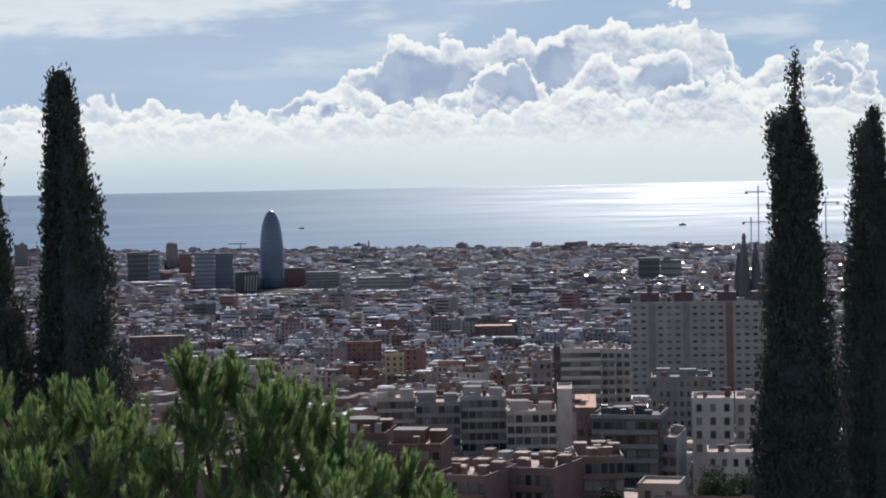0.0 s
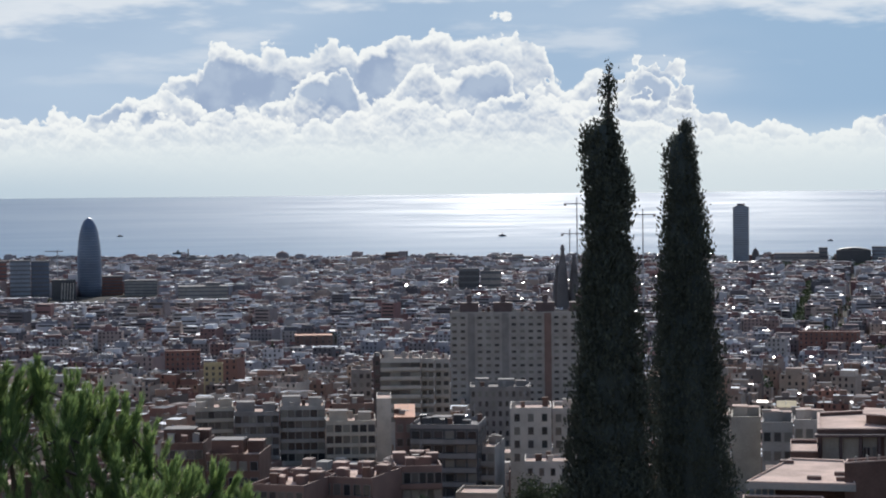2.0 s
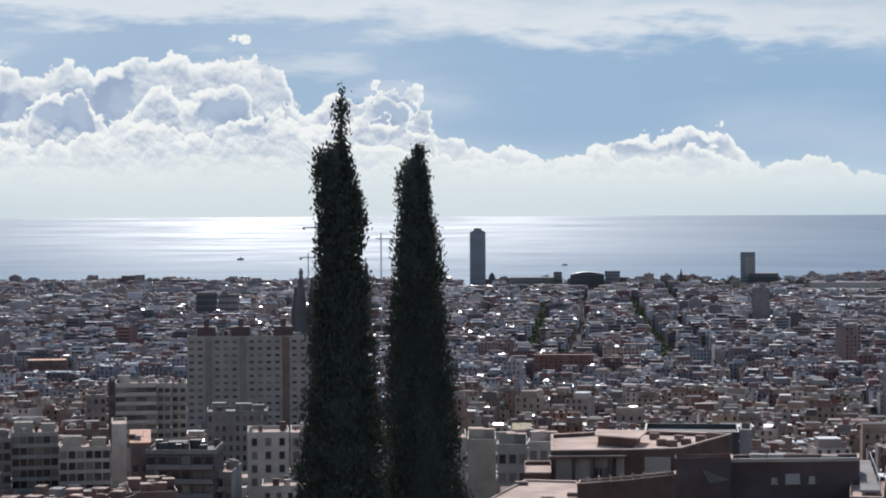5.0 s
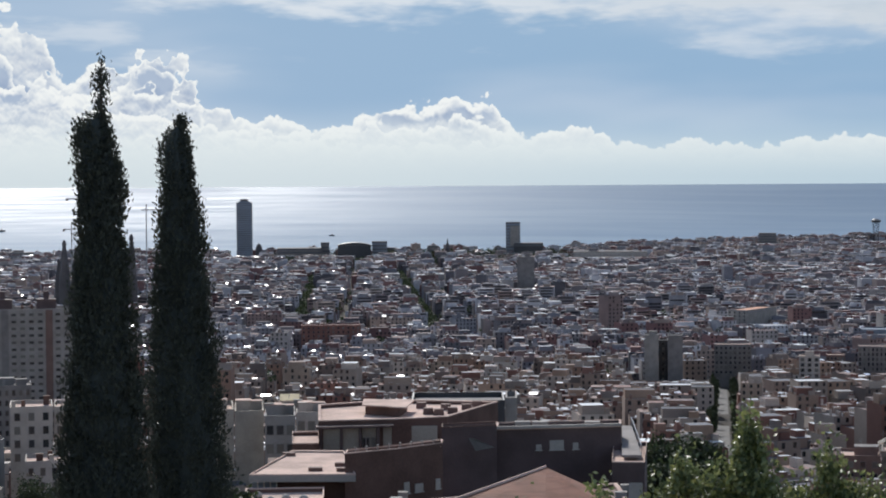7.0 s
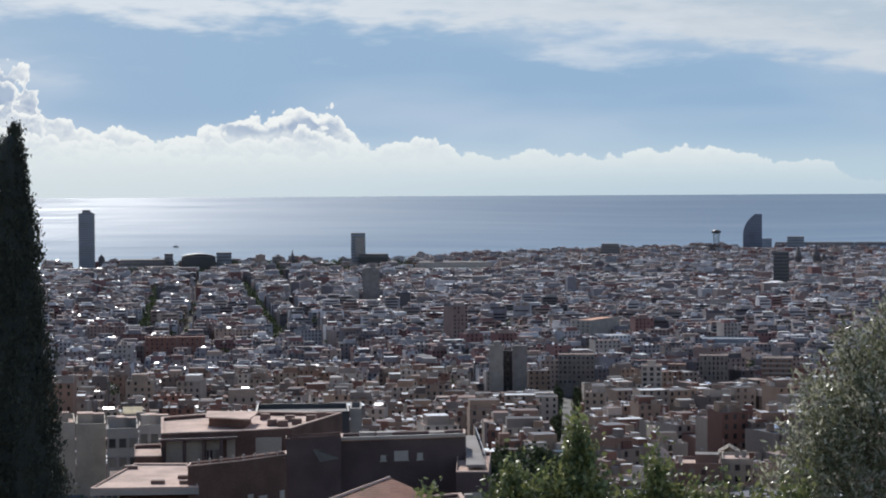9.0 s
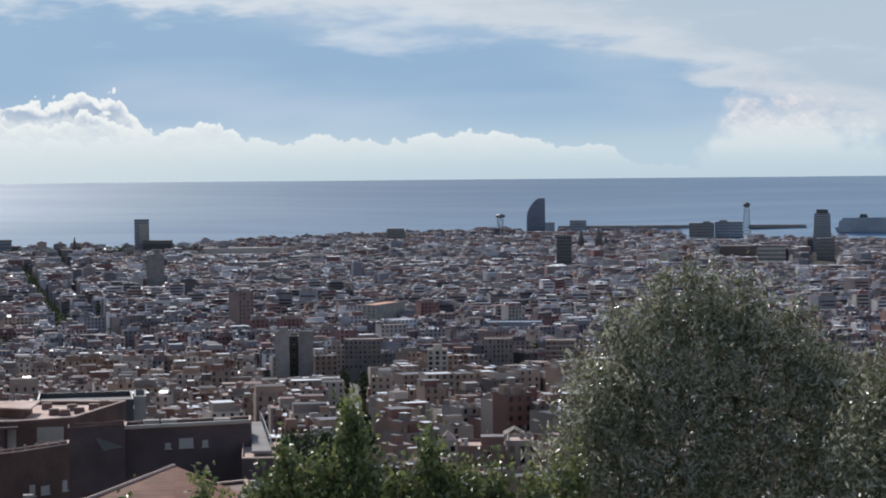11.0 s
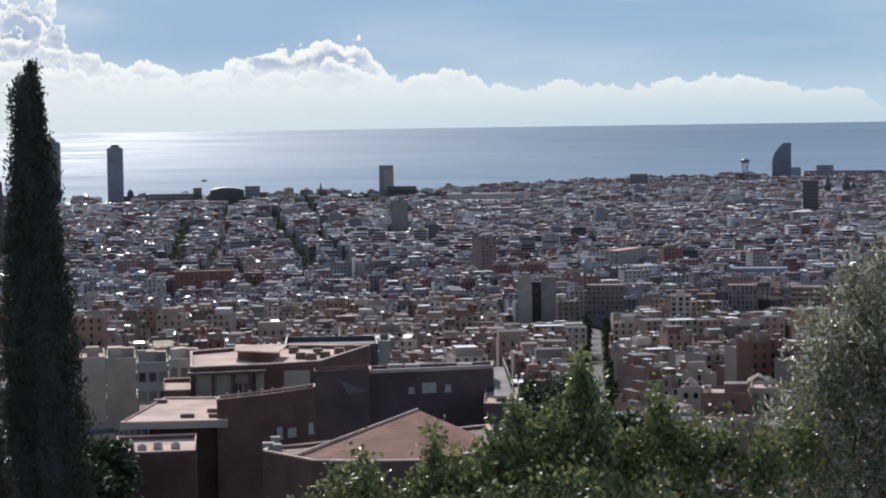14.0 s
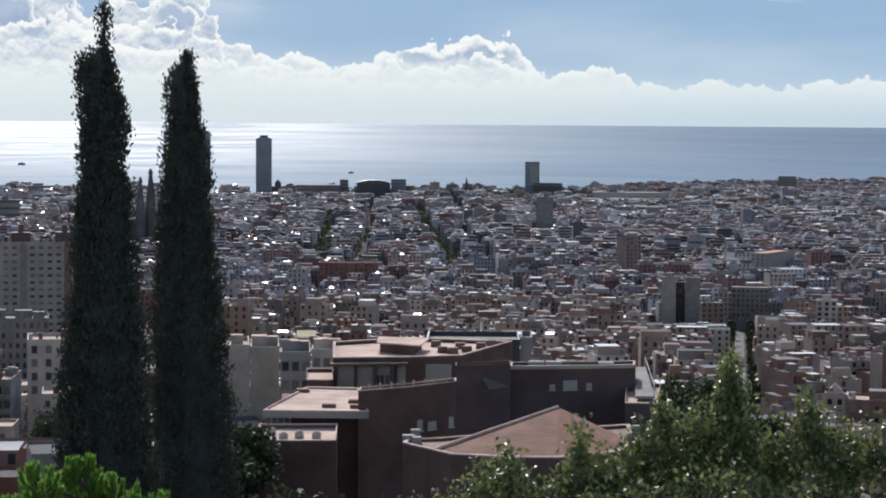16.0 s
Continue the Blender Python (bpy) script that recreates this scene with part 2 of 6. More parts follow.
M_WINDOW = surface("window_glass", [(.025, .03, .035), (.05, .05, .055), (.018, .02, .025)], 0.18, grain=2.0)
M_WINDOW_OB = surface("window_pane", [(.03, .035, .04), (.06, .06, .065), (.02, .024, .03), (.13, .12, .11), (.20, .19, .17)], 0.15, grain=2.0, by="object")
M_SHUTTER = surface("window_shutter", [(.45, .43, .40), (.10, .10, .10), (.30, .24, .18)], 0.7, by="object")
M_BRICK = surface("brown_brick", [(0.150, 0.090, 0.072)], 0.85, vary=0.4, bump=0.3, spec=0.2)
M_BRICK_DARK = surface("dark_brick", [(0.127, 0.086, 0.081)], 0.85, vary=0.35, bump=0.3)
M_TERRACE = surface("terracotta_terrace", [(0.60, 0.44, 0.365)], 0.9, vary=0.35, spec=0.15)
M_TILE = surface("roof_tiles", [(0.248, 0.112, 0.075), (0.264, 0.122, 0.083), (0.229, 0.102, 0.071), (0.253, 0.124, 0.087)], 0.8, grain=0.6, by="object", vary=0.35, spec=0.15)
M_TILE_BED = surface("roof_bed", [(0.226, 0.105, 0.068)], 0.85, spec=0.2)
M_WHITE = surface("white_render", [(.47, .42, .37)], 0.8, vary=0.25, spec=0.2)
M_CREAM = surface("cream_render", [(.40, .35, .29)], 0.85, vary=0.25, spec=0.2)
M_GREY = surface("grey_concrete", [(.23, .21, .20)], 0.85, vary=0.3, spec=0.2)
M_PALE = surface("pale_concrete", [(.32, .295, .27)], 0.85, vary=0.25, spec=0.2)
M_DARK = surface("dark_cladding", [(.045, .048, .055)], 0.4, vary=0.3)
M_BAND = surface("shaded_window_band", [(.10, .105, .115)], 0.4, grain=6.0)
M_BROWN = surface("brown_panel", [(.20, .13, .11)], 0.8, vary=0.25, spec=0.2)
M_ORANGE = surface("orange_tiles", [(.55, .24, .13)], 0.8, vary=0.3)
M_RED = surface("red_brick", [(.22, .10, .08)], 0.85, vary=0.3)
M_YELLOW = surface("ochre_render", [(.42, .34, .19)], 0.85, vary=0.25)
M_STONE = surface("sandstone", [(0.125, 0.113, 0.112)], 0.9, grain=5.0, vary=0.4)
M_METAL = surface("grey_metal", [(.35, .36, .38)], 0.45, 0.8)
# Glass colours lightened to include the haze before the far towers.
M_BLUEGLASS = surface("blue_glass_cladding", [(0.115, 0.145, 0.205)], 0.35, 0.2, grain=8.0, vary=0.3)
M_STEELGLASS = surface("steel_and_glass", [(0.205, 0.240, 0.290)], 0.35, 0.3, grain=8.0, vary=0.25)
M_GROUND = surface("earth_and_asphalt", [(.06, .055, .048)], 1.0, grain=10.0, vary=0.4, spec=0.1)
M_ASPHALT = surface("asphalt", [(.06, .06, .06)], 0.8, grain=6.0, spec=0.3)
M_BARK = surface("bark", [(.12, .09, .07)], 0.9, grain=0.2, vary=0.5, bump=0.6)
M_CYPRESS = surface("cypress_scale_leaves", [(0.066, 0.070, 0.056), (0.082, 0.088, 0.066), (0.105, 0.108, 0.078), (0.072, 0.077, 0.062)], 0.8, grain=0.5, leaf=0.1, spec=0.15)
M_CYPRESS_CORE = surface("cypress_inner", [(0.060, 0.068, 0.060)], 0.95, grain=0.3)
M_NEEDLE = surface("pine_needles", [(0.162, 0.245, 0.083), (0.230, 0.332, 0.110), (0.321, 0.404, 0.138), (0.114, 0.175, 0.072)], 0.5, grain=0.3, leaf=0.5)
M_NEEDLE2 = surface("young_pine_needles", [(0.250, 0.437, 0.083), (0.333, 0.541, 0.104), (0.166, 0.312, 0.062)], 0.5, grain=0.3, leaf=0.4)
M_OLIVE = surface("olive_leaves", [(.10, .108, .055), (.145, .152, .078), (.22, .225, .13), (.48, .47, .36)], 0.34, grain=0.2, leaf=0.36)
M_LEAF = surface("broad_leaves", [(0.153, 0.184, 0.068), (0.226, 0.257, 0.092), (0.343, 0.349, 0.141), (0.110, 0.138, 0.058)], 0.46, grain=0.2, leaf=0.3)
M_TREE = surface("town_tree_leaves", [(0.034, 0.051, 0.022), (0.048, 0.069, 0.026), (0.067, 0.087, 0.034), (0.029, 0.037, 0.019)], 0.7, grain=1.0, leaf=0.25)


def water():
    mat = bpy.data.materials.new("sea_water")
    mat.use_nodes = True
    N = Nodes(mat.node_tree)
    b = N.t.nodes["Principled BSDF"]
    place = N.t.nodes.new("ShaderNodeTexCoord").outputs["Object"]
    s = N.t.nodes.new("ShaderNodeSeparateXYZ")
    N.put(s.inputs[0], place)
    depth = N.m("SQRT", N.add(N.mul(s.outputs[0], s.outputs[0]), N.mul(s.outputs[1], s.outputs[1])))
    band = N.noise(N.xyz(N.mul(s.outputs[0], 0.0009), N.mul(depth, 0.012), 0.0), 1.0, 4.0, 0.6)
    lane = N.noise(N.xyz(N.mul(s.outputs[0], 0.0022), N.mul(depth, 0.035), 4.0), 1.0, 4.0, 0.65)
    # base lifted to a pale blue that stands in for the mirrored sky
    N.put(b.inputs["Base Color"], N.mix(N.step(band, 0.35, 0.7), (0.205, 0.288, 0.375), (0.24, 0.325, 0.405)))
    N.put(b.inputs["Roughness"], N.step(lane, 0.3, 0.7, 0.48, 0.64))
    b.inputs["IOR"].default_value = 1.33
    # specular strength graded by distance and lane: brighter glitter painted towards the horizon
    glitter_gain = N.mul(N.step(depth, 4300.0, 4985.0, 0.022, 0.085), N.step(lane, 0.3, 0.7, 0.7, 1.3))
    N.put(b.inputs["Specular IOR Level"], glitter_gain)
    # cream tint put in to warm the sun glitter alone
    b.inputs["Specular Tint"].default_value = (1.0, 0.98, 0.88, 1.0)
    return mat


M_SEA = water()

# ---- helpers for building ----


def polar(a, r):
    return r * math.sin(radians(a)), r * math.cos(radians(a))


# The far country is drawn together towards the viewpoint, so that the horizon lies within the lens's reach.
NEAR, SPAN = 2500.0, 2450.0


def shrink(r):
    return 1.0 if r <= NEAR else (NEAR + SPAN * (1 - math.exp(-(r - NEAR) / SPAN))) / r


def ground_z(r):
    return float(np.interp(r, [0, 3, 6, 14, 30, 60, 100, 160, 260, 400, 600, 800, 1000, 1500, 2500, 3500, 5000, 90000],
                           [170.4, 170.4, 169.6, 167.3, 162.6, 156, 148, 136, 117, 98, 80, 65, 54, 38, 20, 10, 2.5, 2.5]))


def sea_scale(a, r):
    """As shrink, for what floats: the sea rises from the shore to the horizon. It bends steeper far out, which
    brightens the glitter there.
    """
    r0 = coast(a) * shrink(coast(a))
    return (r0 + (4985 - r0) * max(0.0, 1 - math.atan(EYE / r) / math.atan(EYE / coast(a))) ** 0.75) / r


def height(el, r):
    """The level of what is seen el degrees over the horizon r metres off."""
    return EYE + r * math.tan(radians(el))


def mesh_of(name, verts, faces, mats, index=None, smooth=False):
    """A mesh from arrays: verts (n, 3), faces (m, k) with k alike for all."""
    verts, faces = np.asarray(verts, float).reshape(-1, 3), np.asarray(faces, int)
    me = bpy.data.meshes.new(name)
    k = faces.shape[1]
    me.vertices.add(len(verts))
    me.vertices.foreach_set("co", verts.ravel())
    me.loops.add(faces.size)
    me.loops.foreach_set("vertex_index", faces.ravel())
    me.polygons.add(len(faces))
    me.polygons.foreach_set("loop_start", np.arange(len(faces)) * k)
    for mt in mats if isinstance(mats, (list, tuple)) else [mats]:
        me.materials.append(mt)
    if index is not None:
        me.polygons.foreach_set("material_index", np.asarray(index, int))
    me.polygons.foreach_set("use_smooth", np.full(len(faces), smooth))
    me.update(calc_edges=True)
    me.validate()
    return me


def hang(ob, parent, label=""):
    ob.parent = parent
    return tagged(ob, label)


def part(name, bm, material, parent, label="", smooth=False):
    """Links a bmesh as one mesh object under a thing or a part."""
    me = bpy.data.meshes.new(name)
    bmesh.ops.recalc_face_normals(bm, faces=bm.faces)
    bm.to_mesh(me)
    bm.free()
    me.materials.append(material)
    for p in me.polygons:
        p.use_smooth = smooth
    return hang(new(name, me), parent, label)


def box(bm, x, y, z, w, d, h, rz=0, taper=1.0, lean=0.0):
    """A box on the level z with its centre at x, y; the top drawn in by taper and leaned back."""
    m = pose(x, y, z, 0, 0, rz)
    made = bmesh.ops.create_cube(bm, size=1)["verts"]
    for v in made:
        up = v.co.z > 0
        k = taper if up else 1.0
        v.co = m @ Vector((v.co.x * w * k, v.co.y * d * k + (lean if up else 0), h if up else 0))
    return made


def tube(bm, points, radii, sides=6):
    """A tapered limb along points."""
    rings = []
    for i, p in enumerate(points):
        a = Vector(points[min(i + 1, len(points) - 1)]) - Vector(points[max(i - 1, 0)])
        q = a.to_track_quat("Z", "Y")
        rings.append([bm.verts.new(Vector(p) + q @ Vector((radii[i] * math.cos(t * math.tau / sides), radii[i] * math.sin(t * math.tau / sides), 0))) for t in range(sides)])
    for a, b in zip(rings, rings[1:]):
        for t in range(sides):
            bm.faces.new((a[t], a[(t + 1) % sides], b[(t + 1) % sides], b[t]))
    bm.faces.new(rings[-1])
    bm.faces.new(rings[0][::-1])


def lathe(bm, profile, sides=24, x=0, y=0, z=0):
    """A turned body from (radius, level) pairs."""
    rings = [[bm.verts.new((x + r * math.cos(t * math.tau / sides), y + r * math.sin(t * math.tau / sides), z + h)) for t in range(sides)] for r, h in profile]
    for a, b in zip(rings, rings[1:]):
        for t in range(sides):
            bm.faces.new((a[t], a[(t + 1) % sides], b[(t + 1) % sides], b[t]))
    bm.faces.new(rings[-1])
    bm.faces.new(rings[0][::-1])


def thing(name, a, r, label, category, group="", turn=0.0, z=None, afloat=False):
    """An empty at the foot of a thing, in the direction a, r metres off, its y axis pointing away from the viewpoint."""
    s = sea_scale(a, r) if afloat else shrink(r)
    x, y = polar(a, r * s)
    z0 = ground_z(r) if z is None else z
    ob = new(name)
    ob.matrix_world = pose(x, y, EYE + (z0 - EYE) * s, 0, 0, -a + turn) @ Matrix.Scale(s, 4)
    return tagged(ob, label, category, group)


BLOCKED = []  # directions a0 to a1, distance, lowest elevation that stays free, in degrees


def keep_clear(a0, a1, r, el):
    BLOCKED.append((a0, a1, r, el))

# ---- ground, sea ----


def coast(a):
    return sum(shore(a + k) for k in (-3, -2, -1, 0, 1, 2, 3)) / 7


def shore(a):
    return float(np.interp(a, [-180, -30, -16, -10, 0, 9, 13, 17, 20, 22, 24.5, 26, 30, 180], [5400, 5500, 5200, 4950, 4900, 5150, 5700, 6100, 6300, 6000, 5200, 4950, 5000, 5400]))


def sheet(name, rings, level, mats, label, scale=lambda a, r: shrink(r)):
    """A round sheet about the viewpoint; rings(a) gives the distances along the direction a."""
    az_all = np.concatenate([np.arange(-180, -34, 4.0), np.arange(-34, 38, 0.5), np.arange(38, 178, 4.0), [180.0]])
    vs = []
    for a in az_all:
        for r in rings(a):
            s = scale(a, r)
            x, y = polar(a, r * s)
            vs.append((x, y, EYE + (level(r) - EYE) * s))
    n = len(vs) // len(az_all)
    fs = [(j * n + i, (j + 1) * n + i, (j + 1) * n + i + 1, j * n + i + 1) for j in range(len(az_all) - 1) for i in range(n - 1)]
    return tagged(new(name, mesh_of(name, vs, [f[::-1] for f in fs], mats, smooth=True)), label, kind="structure")


sheet("ground", lambda a: np.concatenate([[0.01], np.geomspace(2, 2500, 60), np.linspace(2600, coast(a), 20)]), ground_z, M_GROUND, "dry earth hillside falling to a dense city plain by the sea")
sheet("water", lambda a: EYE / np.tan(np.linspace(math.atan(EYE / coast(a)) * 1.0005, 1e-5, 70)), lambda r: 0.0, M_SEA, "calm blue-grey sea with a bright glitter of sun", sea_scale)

# ---- landmarks of the skyline ----


def frame_of(a0, a1, r):
    return (a0 + a1) / 2, 2 * r * math.tan(radians((a1 - a0) / 2))


def far_block(name, a0, a1, el, r, material, label, category="building", depth=None, floors=0, cap=None, base=None, taper=1.0, group=""):
    """A distant building: body, floor bands, flat roof with a plant room."""
    a, w = frame_of(a0, a1, r)
    d = depth or max(w * 0.6, 14)
    h = height(el, r) - ground_z(r)
    t = thing(name, a, r + d / 2, label, category, group)
    bm = bmesh.new()
    box(bm, 0, 0, 0, w, d, h, taper=taper)
    part("wall", bm, material, t)
    bm = bmesh.new()
    box(bm, 0, 0, h, w * taper * 1.01, d * taper * 1.01, 0.8)
    part("roof", bm, M_GREY, t)
    if cap:
        bm = bmesh.new()
        box(bm, w * cap, 0, h + 0.8, w * 0.3, d * 0.4, 4.5)
        part("plant_room", bm, M_GREY, t)
    for i in range(floors):
        z = h * (i + 0.6) / floors
        bm = bmesh.new()
        k = 1 + (taper - 1) * z / h
        box(bm, 0, 0, z, w * k + 0.5, d * k + 0.5, h / floors * 0.34)
        part("window_band", bm, M_BAND, t)
    if base is not None:
        keep_clear(a0 - 0.03, a1 + 0.03, r, base)
    return t, w, d, h


def bullet_tower(a, r, el, width):
    t = thing("office_tower", a, r, "tall rounded bullet-shaped office tower clad in blue glass", "tower")
    h, R = height(el, r) - ground_z(r), width / 2
    bm = bmesh.new()
    prof = [(R * 0.97, 0), (R, h * 0.15), (R, h * 0.4), (R * 0.97, h * 0.55), (R * 0.89, h * 0.7), (R * 0.76, h * 0.82), (R * 0.6, h * 0.9), (R * 0.42, h * 0.955), (R * 0.22, h * 0.985), (R * 0.03, h)]
    lathe(bm, prof, 32)
    part("glass_shell", bm, M_BLUEGLASS, t, smooth=True)
    for i in range(1, 27):
        z = h * 0.84 * i / 26
        rr = float(np.interp(z, [p[1] for p in prof], [p[0] for p in prof]))
        bm = bmesh.new()
        lathe(bm, [(rr + 0.05, z), (rr + 0.3, z + 0.4), (rr + 0.05, z + 0.8)], 32)
        part("louvre_ring", bm, M_STEELGLASS, t)
    keep_clear(a - 0.36, a + 0.36, r, -2.95)


bullet_tower(-18.47, 3310, -0.55, 39)


def hotel_tower(name, a, r, el, width, label, steps):
    t = thing(name, a, r, label, "tower")
    h = height(el, r) - ground_z(r)
    bm = bmesh.new()
    box(bm, 0, 0, 0, width, width, h * 0.965)
    box(bm, 0, 0, h * 0.965, width * 0.8, width * 0.8, h * 0.02)
    part("wall", bm, M_STEELGLASS, t)
    bm = bmesh.new()
    for k in steps:
        box(bm, k * width, 0, h * 0.985, width * 0.32, width * 0.5, h * 0.04)
    part("crown", bm, M_GREY, t)
    for sx in (-1, 1):
        for sy in (-1, 1):
            bm = bmesh.new()
            box(bm, sx * width * 0.5, sy * width * 0.5, 0, 1.6, 1.6, h * 0.975)
            part("corner_frame", bm, M_METAL, t)
    for i in range(26):
        bm = bmesh.new()
        box(bm, 0, 0, h * 0.96 * (i + 0.6) / 26, width + 0.4, width + 0.4, 1.1)
        part("floor_band", bm, M_DARK, t)
    keep_clear(a - 0.3, a + 0.3, r, -1.98)


hotel_tower("hotel_tower", 0.015, 4760, -0.38, 36, "tall square hotel tower in steel lattice by the sea", (-0.1, 0.1))
hotel_tower("office_high_rise", -1.68, 4760, -0.2, 30, "tall slim office high-rise with stepped glass faces", (0.0,))


def sail_hotel(a0, a1, r, el, a2, el2):
    a, w = frame_of(a0, a1, r)
    t = thing("sail_shaped_hotel", a, r, "dark glass hotel shaped like a sail on the shore", "hotel")
    h = height(el, r) - ground_z(r)
    bm = bmesh.new()
    n, d = 14, 22
    left = [(-w / 2 + w * 0.62 * max(0, (i / n - 0.45) / 0.55) ** 2.2, h * i / n) for i in range(n + 1)]
    rows = [[bm.verts.new((x, s * d / 2, z)) for x, z in left] for s in (-1, 1)]
    back = [[bm.verts.new((w / 2, s * d / 2, z)) for x, z in left] for s in (-1, 1)]
    for i in range(n):
        bm.faces.new((rows[0][i], back[0][i], back[0][i + 1], rows[0][i + 1]))
        bm.faces.new((rows[1][i], rows[1][i + 1], back[1][i + 1], back[1][i]))
        bm.faces.new((rows[0][i], rows[0][i + 1], rows[1][i + 1], rows[1][i]))
        bm.faces.new((back[0][i], back[1][i], back[1][i + 1], back[0][i + 1]))
    bm.faces.new((rows[0][n], back[0][n], back[1][n], rows[1][n]))
    part("glass_sail", bm, M_BLUEGLASS, t)
    for i in range(1, n):
        bm = bmesh.new()
        x, z = left[i]
        box(bm, (x + w / 2) / 2, 0, z, w / 2 - x + 0.3, d + 0.4, 1.0)
        part("floor_band", bm, M_DARK, t)
    w2 = r * math.radians(a2 - a1)
    bm = bmesh.new()
    box(bm, w / 2 + w2 / 2, 0, 0, w2, 30, height(el2, r) - ground_z(r))
    part("annex", bm, M_STEELGLASS, t)
    keep_clear(a0, a2, r, -1.5)


sail_hotel(18.62, 19.15, 6010, -0.55, 19.42, -1.24)


def lattice_tower(a, r, el, head, spread, label):
    """A cable-car tower: four leaning legs, cross bracing, a wider cabin on top."""
    t = thing("cable_car_tower", a, r, label, "tower")
    h = height(el, r) - ground_z(r)
    for sx in (-1, 1):
        for sy in (-1, 1):
            bm = bmesh.new()
            tube(bm, [(sx * spread, sy * spread, 0), (sx * head * 0.33, sy * head * 0.33, h * 0.86)], [0.9, 0.8], 4)
            part("leg", bm, M_DARK, t)
    for i in range(9):
        k0, k1 = i / 9, (i + 1) / 9
        for sy in (-1, 1):
            bm = bmesh.new()
            e0, e1 = spread + (head * 0.33 - spread) * k0, spread + (head * 0.33 - spread) * k1
            tube(bm, [(-e0, sy * e0, h * 0.86 * k0), (e1, sy * e1, h * 0.86 * k1)], [0.5, 0.5], 4)
            tube(bm, [(e0, sy * e0, h * 0.86 * k0), (-e1, sy * e1, h * 0.86 * k1)], [0.5, 0.5], 4)
            part("cross_brace", bm, M_DARK, t)
    bm = bmesh.new()
    lathe(bm, [(head * 0.35, h * 0.84), (head * 0.5, h * 0.87), (head * 0.5, h * 0.93), (head * 0.4, h * 0.94), (head * 0.3, h * 0.97), (0.4, h)], 12)
    part("cabin", bm, M_DARK, t)
    keep_clear(a - 0.2, a + 0.2, r, -1.62)


lattice_tower(17.87, 5700, -0.98, 27, 6, "cable-car tower with a wide dark cabin on slim legs")
lattice_tower(24.85, 5900, -0.70, 20, 12, "tall steel lattice cable-car tower with a domed head")


def basilica():
    """A church of tall pointed stone towers, with cranes over it."""
    r = 2180
    t = thing("basilica", -4.15, r, "stone basilica with clusters of tall pointed spires under construction", "church")
    g = ground_z(r)
    bm = bmesh.new()
    box(bm, 0, 30, 0, 64, 40, height(-2.75, r) - g)
    part("nave", bm, M_STONE, t)
    for a, el, R, y in ((-5.04, -1.46, 6.2, 0), (-4.72, -1.75, 6.0, 8), (-4.4, -1.7, 6.0, 30), (-3.95, -1.62, 6.0, 34), (-3.46, -1.55, 5.6, 4), (-3.17, -1.31, 6.2, 10), (-5.2, -2.0, 5.4, 16)):
        h = height(el, r) - g
        bm = bmesh.new()
        lathe(bm, [(R, 0), (R, h * 0.42), (R * 0.86, h * 0.6), (R * 0.66, h * 0.75), (R * 0.42, h * 0.87), (R * 0.3, h * 0.93), (R * 0.42, h * 0.945), (R * 0.36, h * 0.965), (R * 0.15, h)], 12, x=r * math.radians(a + 4.15), y=y)
        part("spire", bm, M_STONE, t)
    keep_clear(-5.3, -2.9, r, -2.9)
    for a, el, arm, back in ((-4.83, -1.15, -9, 17), (-4.62, -0.29, -14, 8), (-2.75, -0.62, 14, -6)):
        c = thing("tower_crane", a, r + 10, "slim tower crane with a long jib above the church", "crane", "cranes on the building site")
        h = height(el, r) - g
        bm = bmesh.new()
        tube(bm, [(0, 0, 0), (0, 0, h * 1.05)], [0.7, 0.6], 4)
        part("mast", bm, M_METAL, c)
        bm = bmesh.new()
        tube(bm, [(arm, 0, h), (back, 0, h)], [0.5, 0.5], 4)
        part("jib", bm, M_METAL, c)
        bm = bmesh.new()
        box(bm, arm * 0.9, 0, h - 2.4, 2.5, 2, 2.4)
        part("counterweight", bm, M_GREY, c)


basilica()

far_block("office_block", -22.54, -21.95, -1.68, 3300, M_DARK, "dark glass office block among lower city roofs", floors=8, base=-2.5)
far_block("office_block", -21.93, -21.66, -1.75, 3320, M_STEELGLASS, "pale glass slab beside a dark office block", floors=8, base=-2.5)
t, w, d, h = far_block("round_tower", -21.45, -21.13, -1.47, 4500, M_GREY, "pale round-topped residential tower near the sea", base=-2.2)
bm = bmesh.new()
lathe(bm, [(w * 0.5, h), (w * 0.42, h + 3), (w * 0.25, h + 5), (w * 0.05, h + 6)], 16)
part("dome", bm, M_GREY, t)
far_block("office_block", -21.1, -20.75, -1.75, 3700, M_RED, "brick-red block of flats behind glass offices", floors=7, base=-2.3)
far_block("office_block", -20.66, -20.1, -1.74, 3250, M_STEELGLASS, "pale glass office block", floors=9, base=-2.78)
far_block("office_block", -20.08, -19.58, -1.76, 3270, M_BLUEGLASS, "bluish glass office block beside a paler one", floors=9, base=-2.78)
t, w, d, h = far_block("office_block", -19.52, -18.86, -2.3, 3200, M_DARK, "low dark block with white slanting struts", base=-2.95)
for i in range(5):
    bm = bmesh.new()
    tube(bm, [(-w * 0.1 + i * w * 0.12, -d * 0.52, 0), (-w * 0.06 + i * w * 0.12, -d * 0.52, h * 0.85)], [1.0, 1.0], 4)
    part("strut", bm, M_WHITE, t)
far_block("office_block", -18.12, -17.55, -2.22, 3350, M_RED, "reddish-brown office block with dark window bands", floors=6, base=-2.85)
far_block("office_block", -17.5, -16.6, -2.35, 3300, M_PALE, "long pale office block", floors=5, base=-2.85)
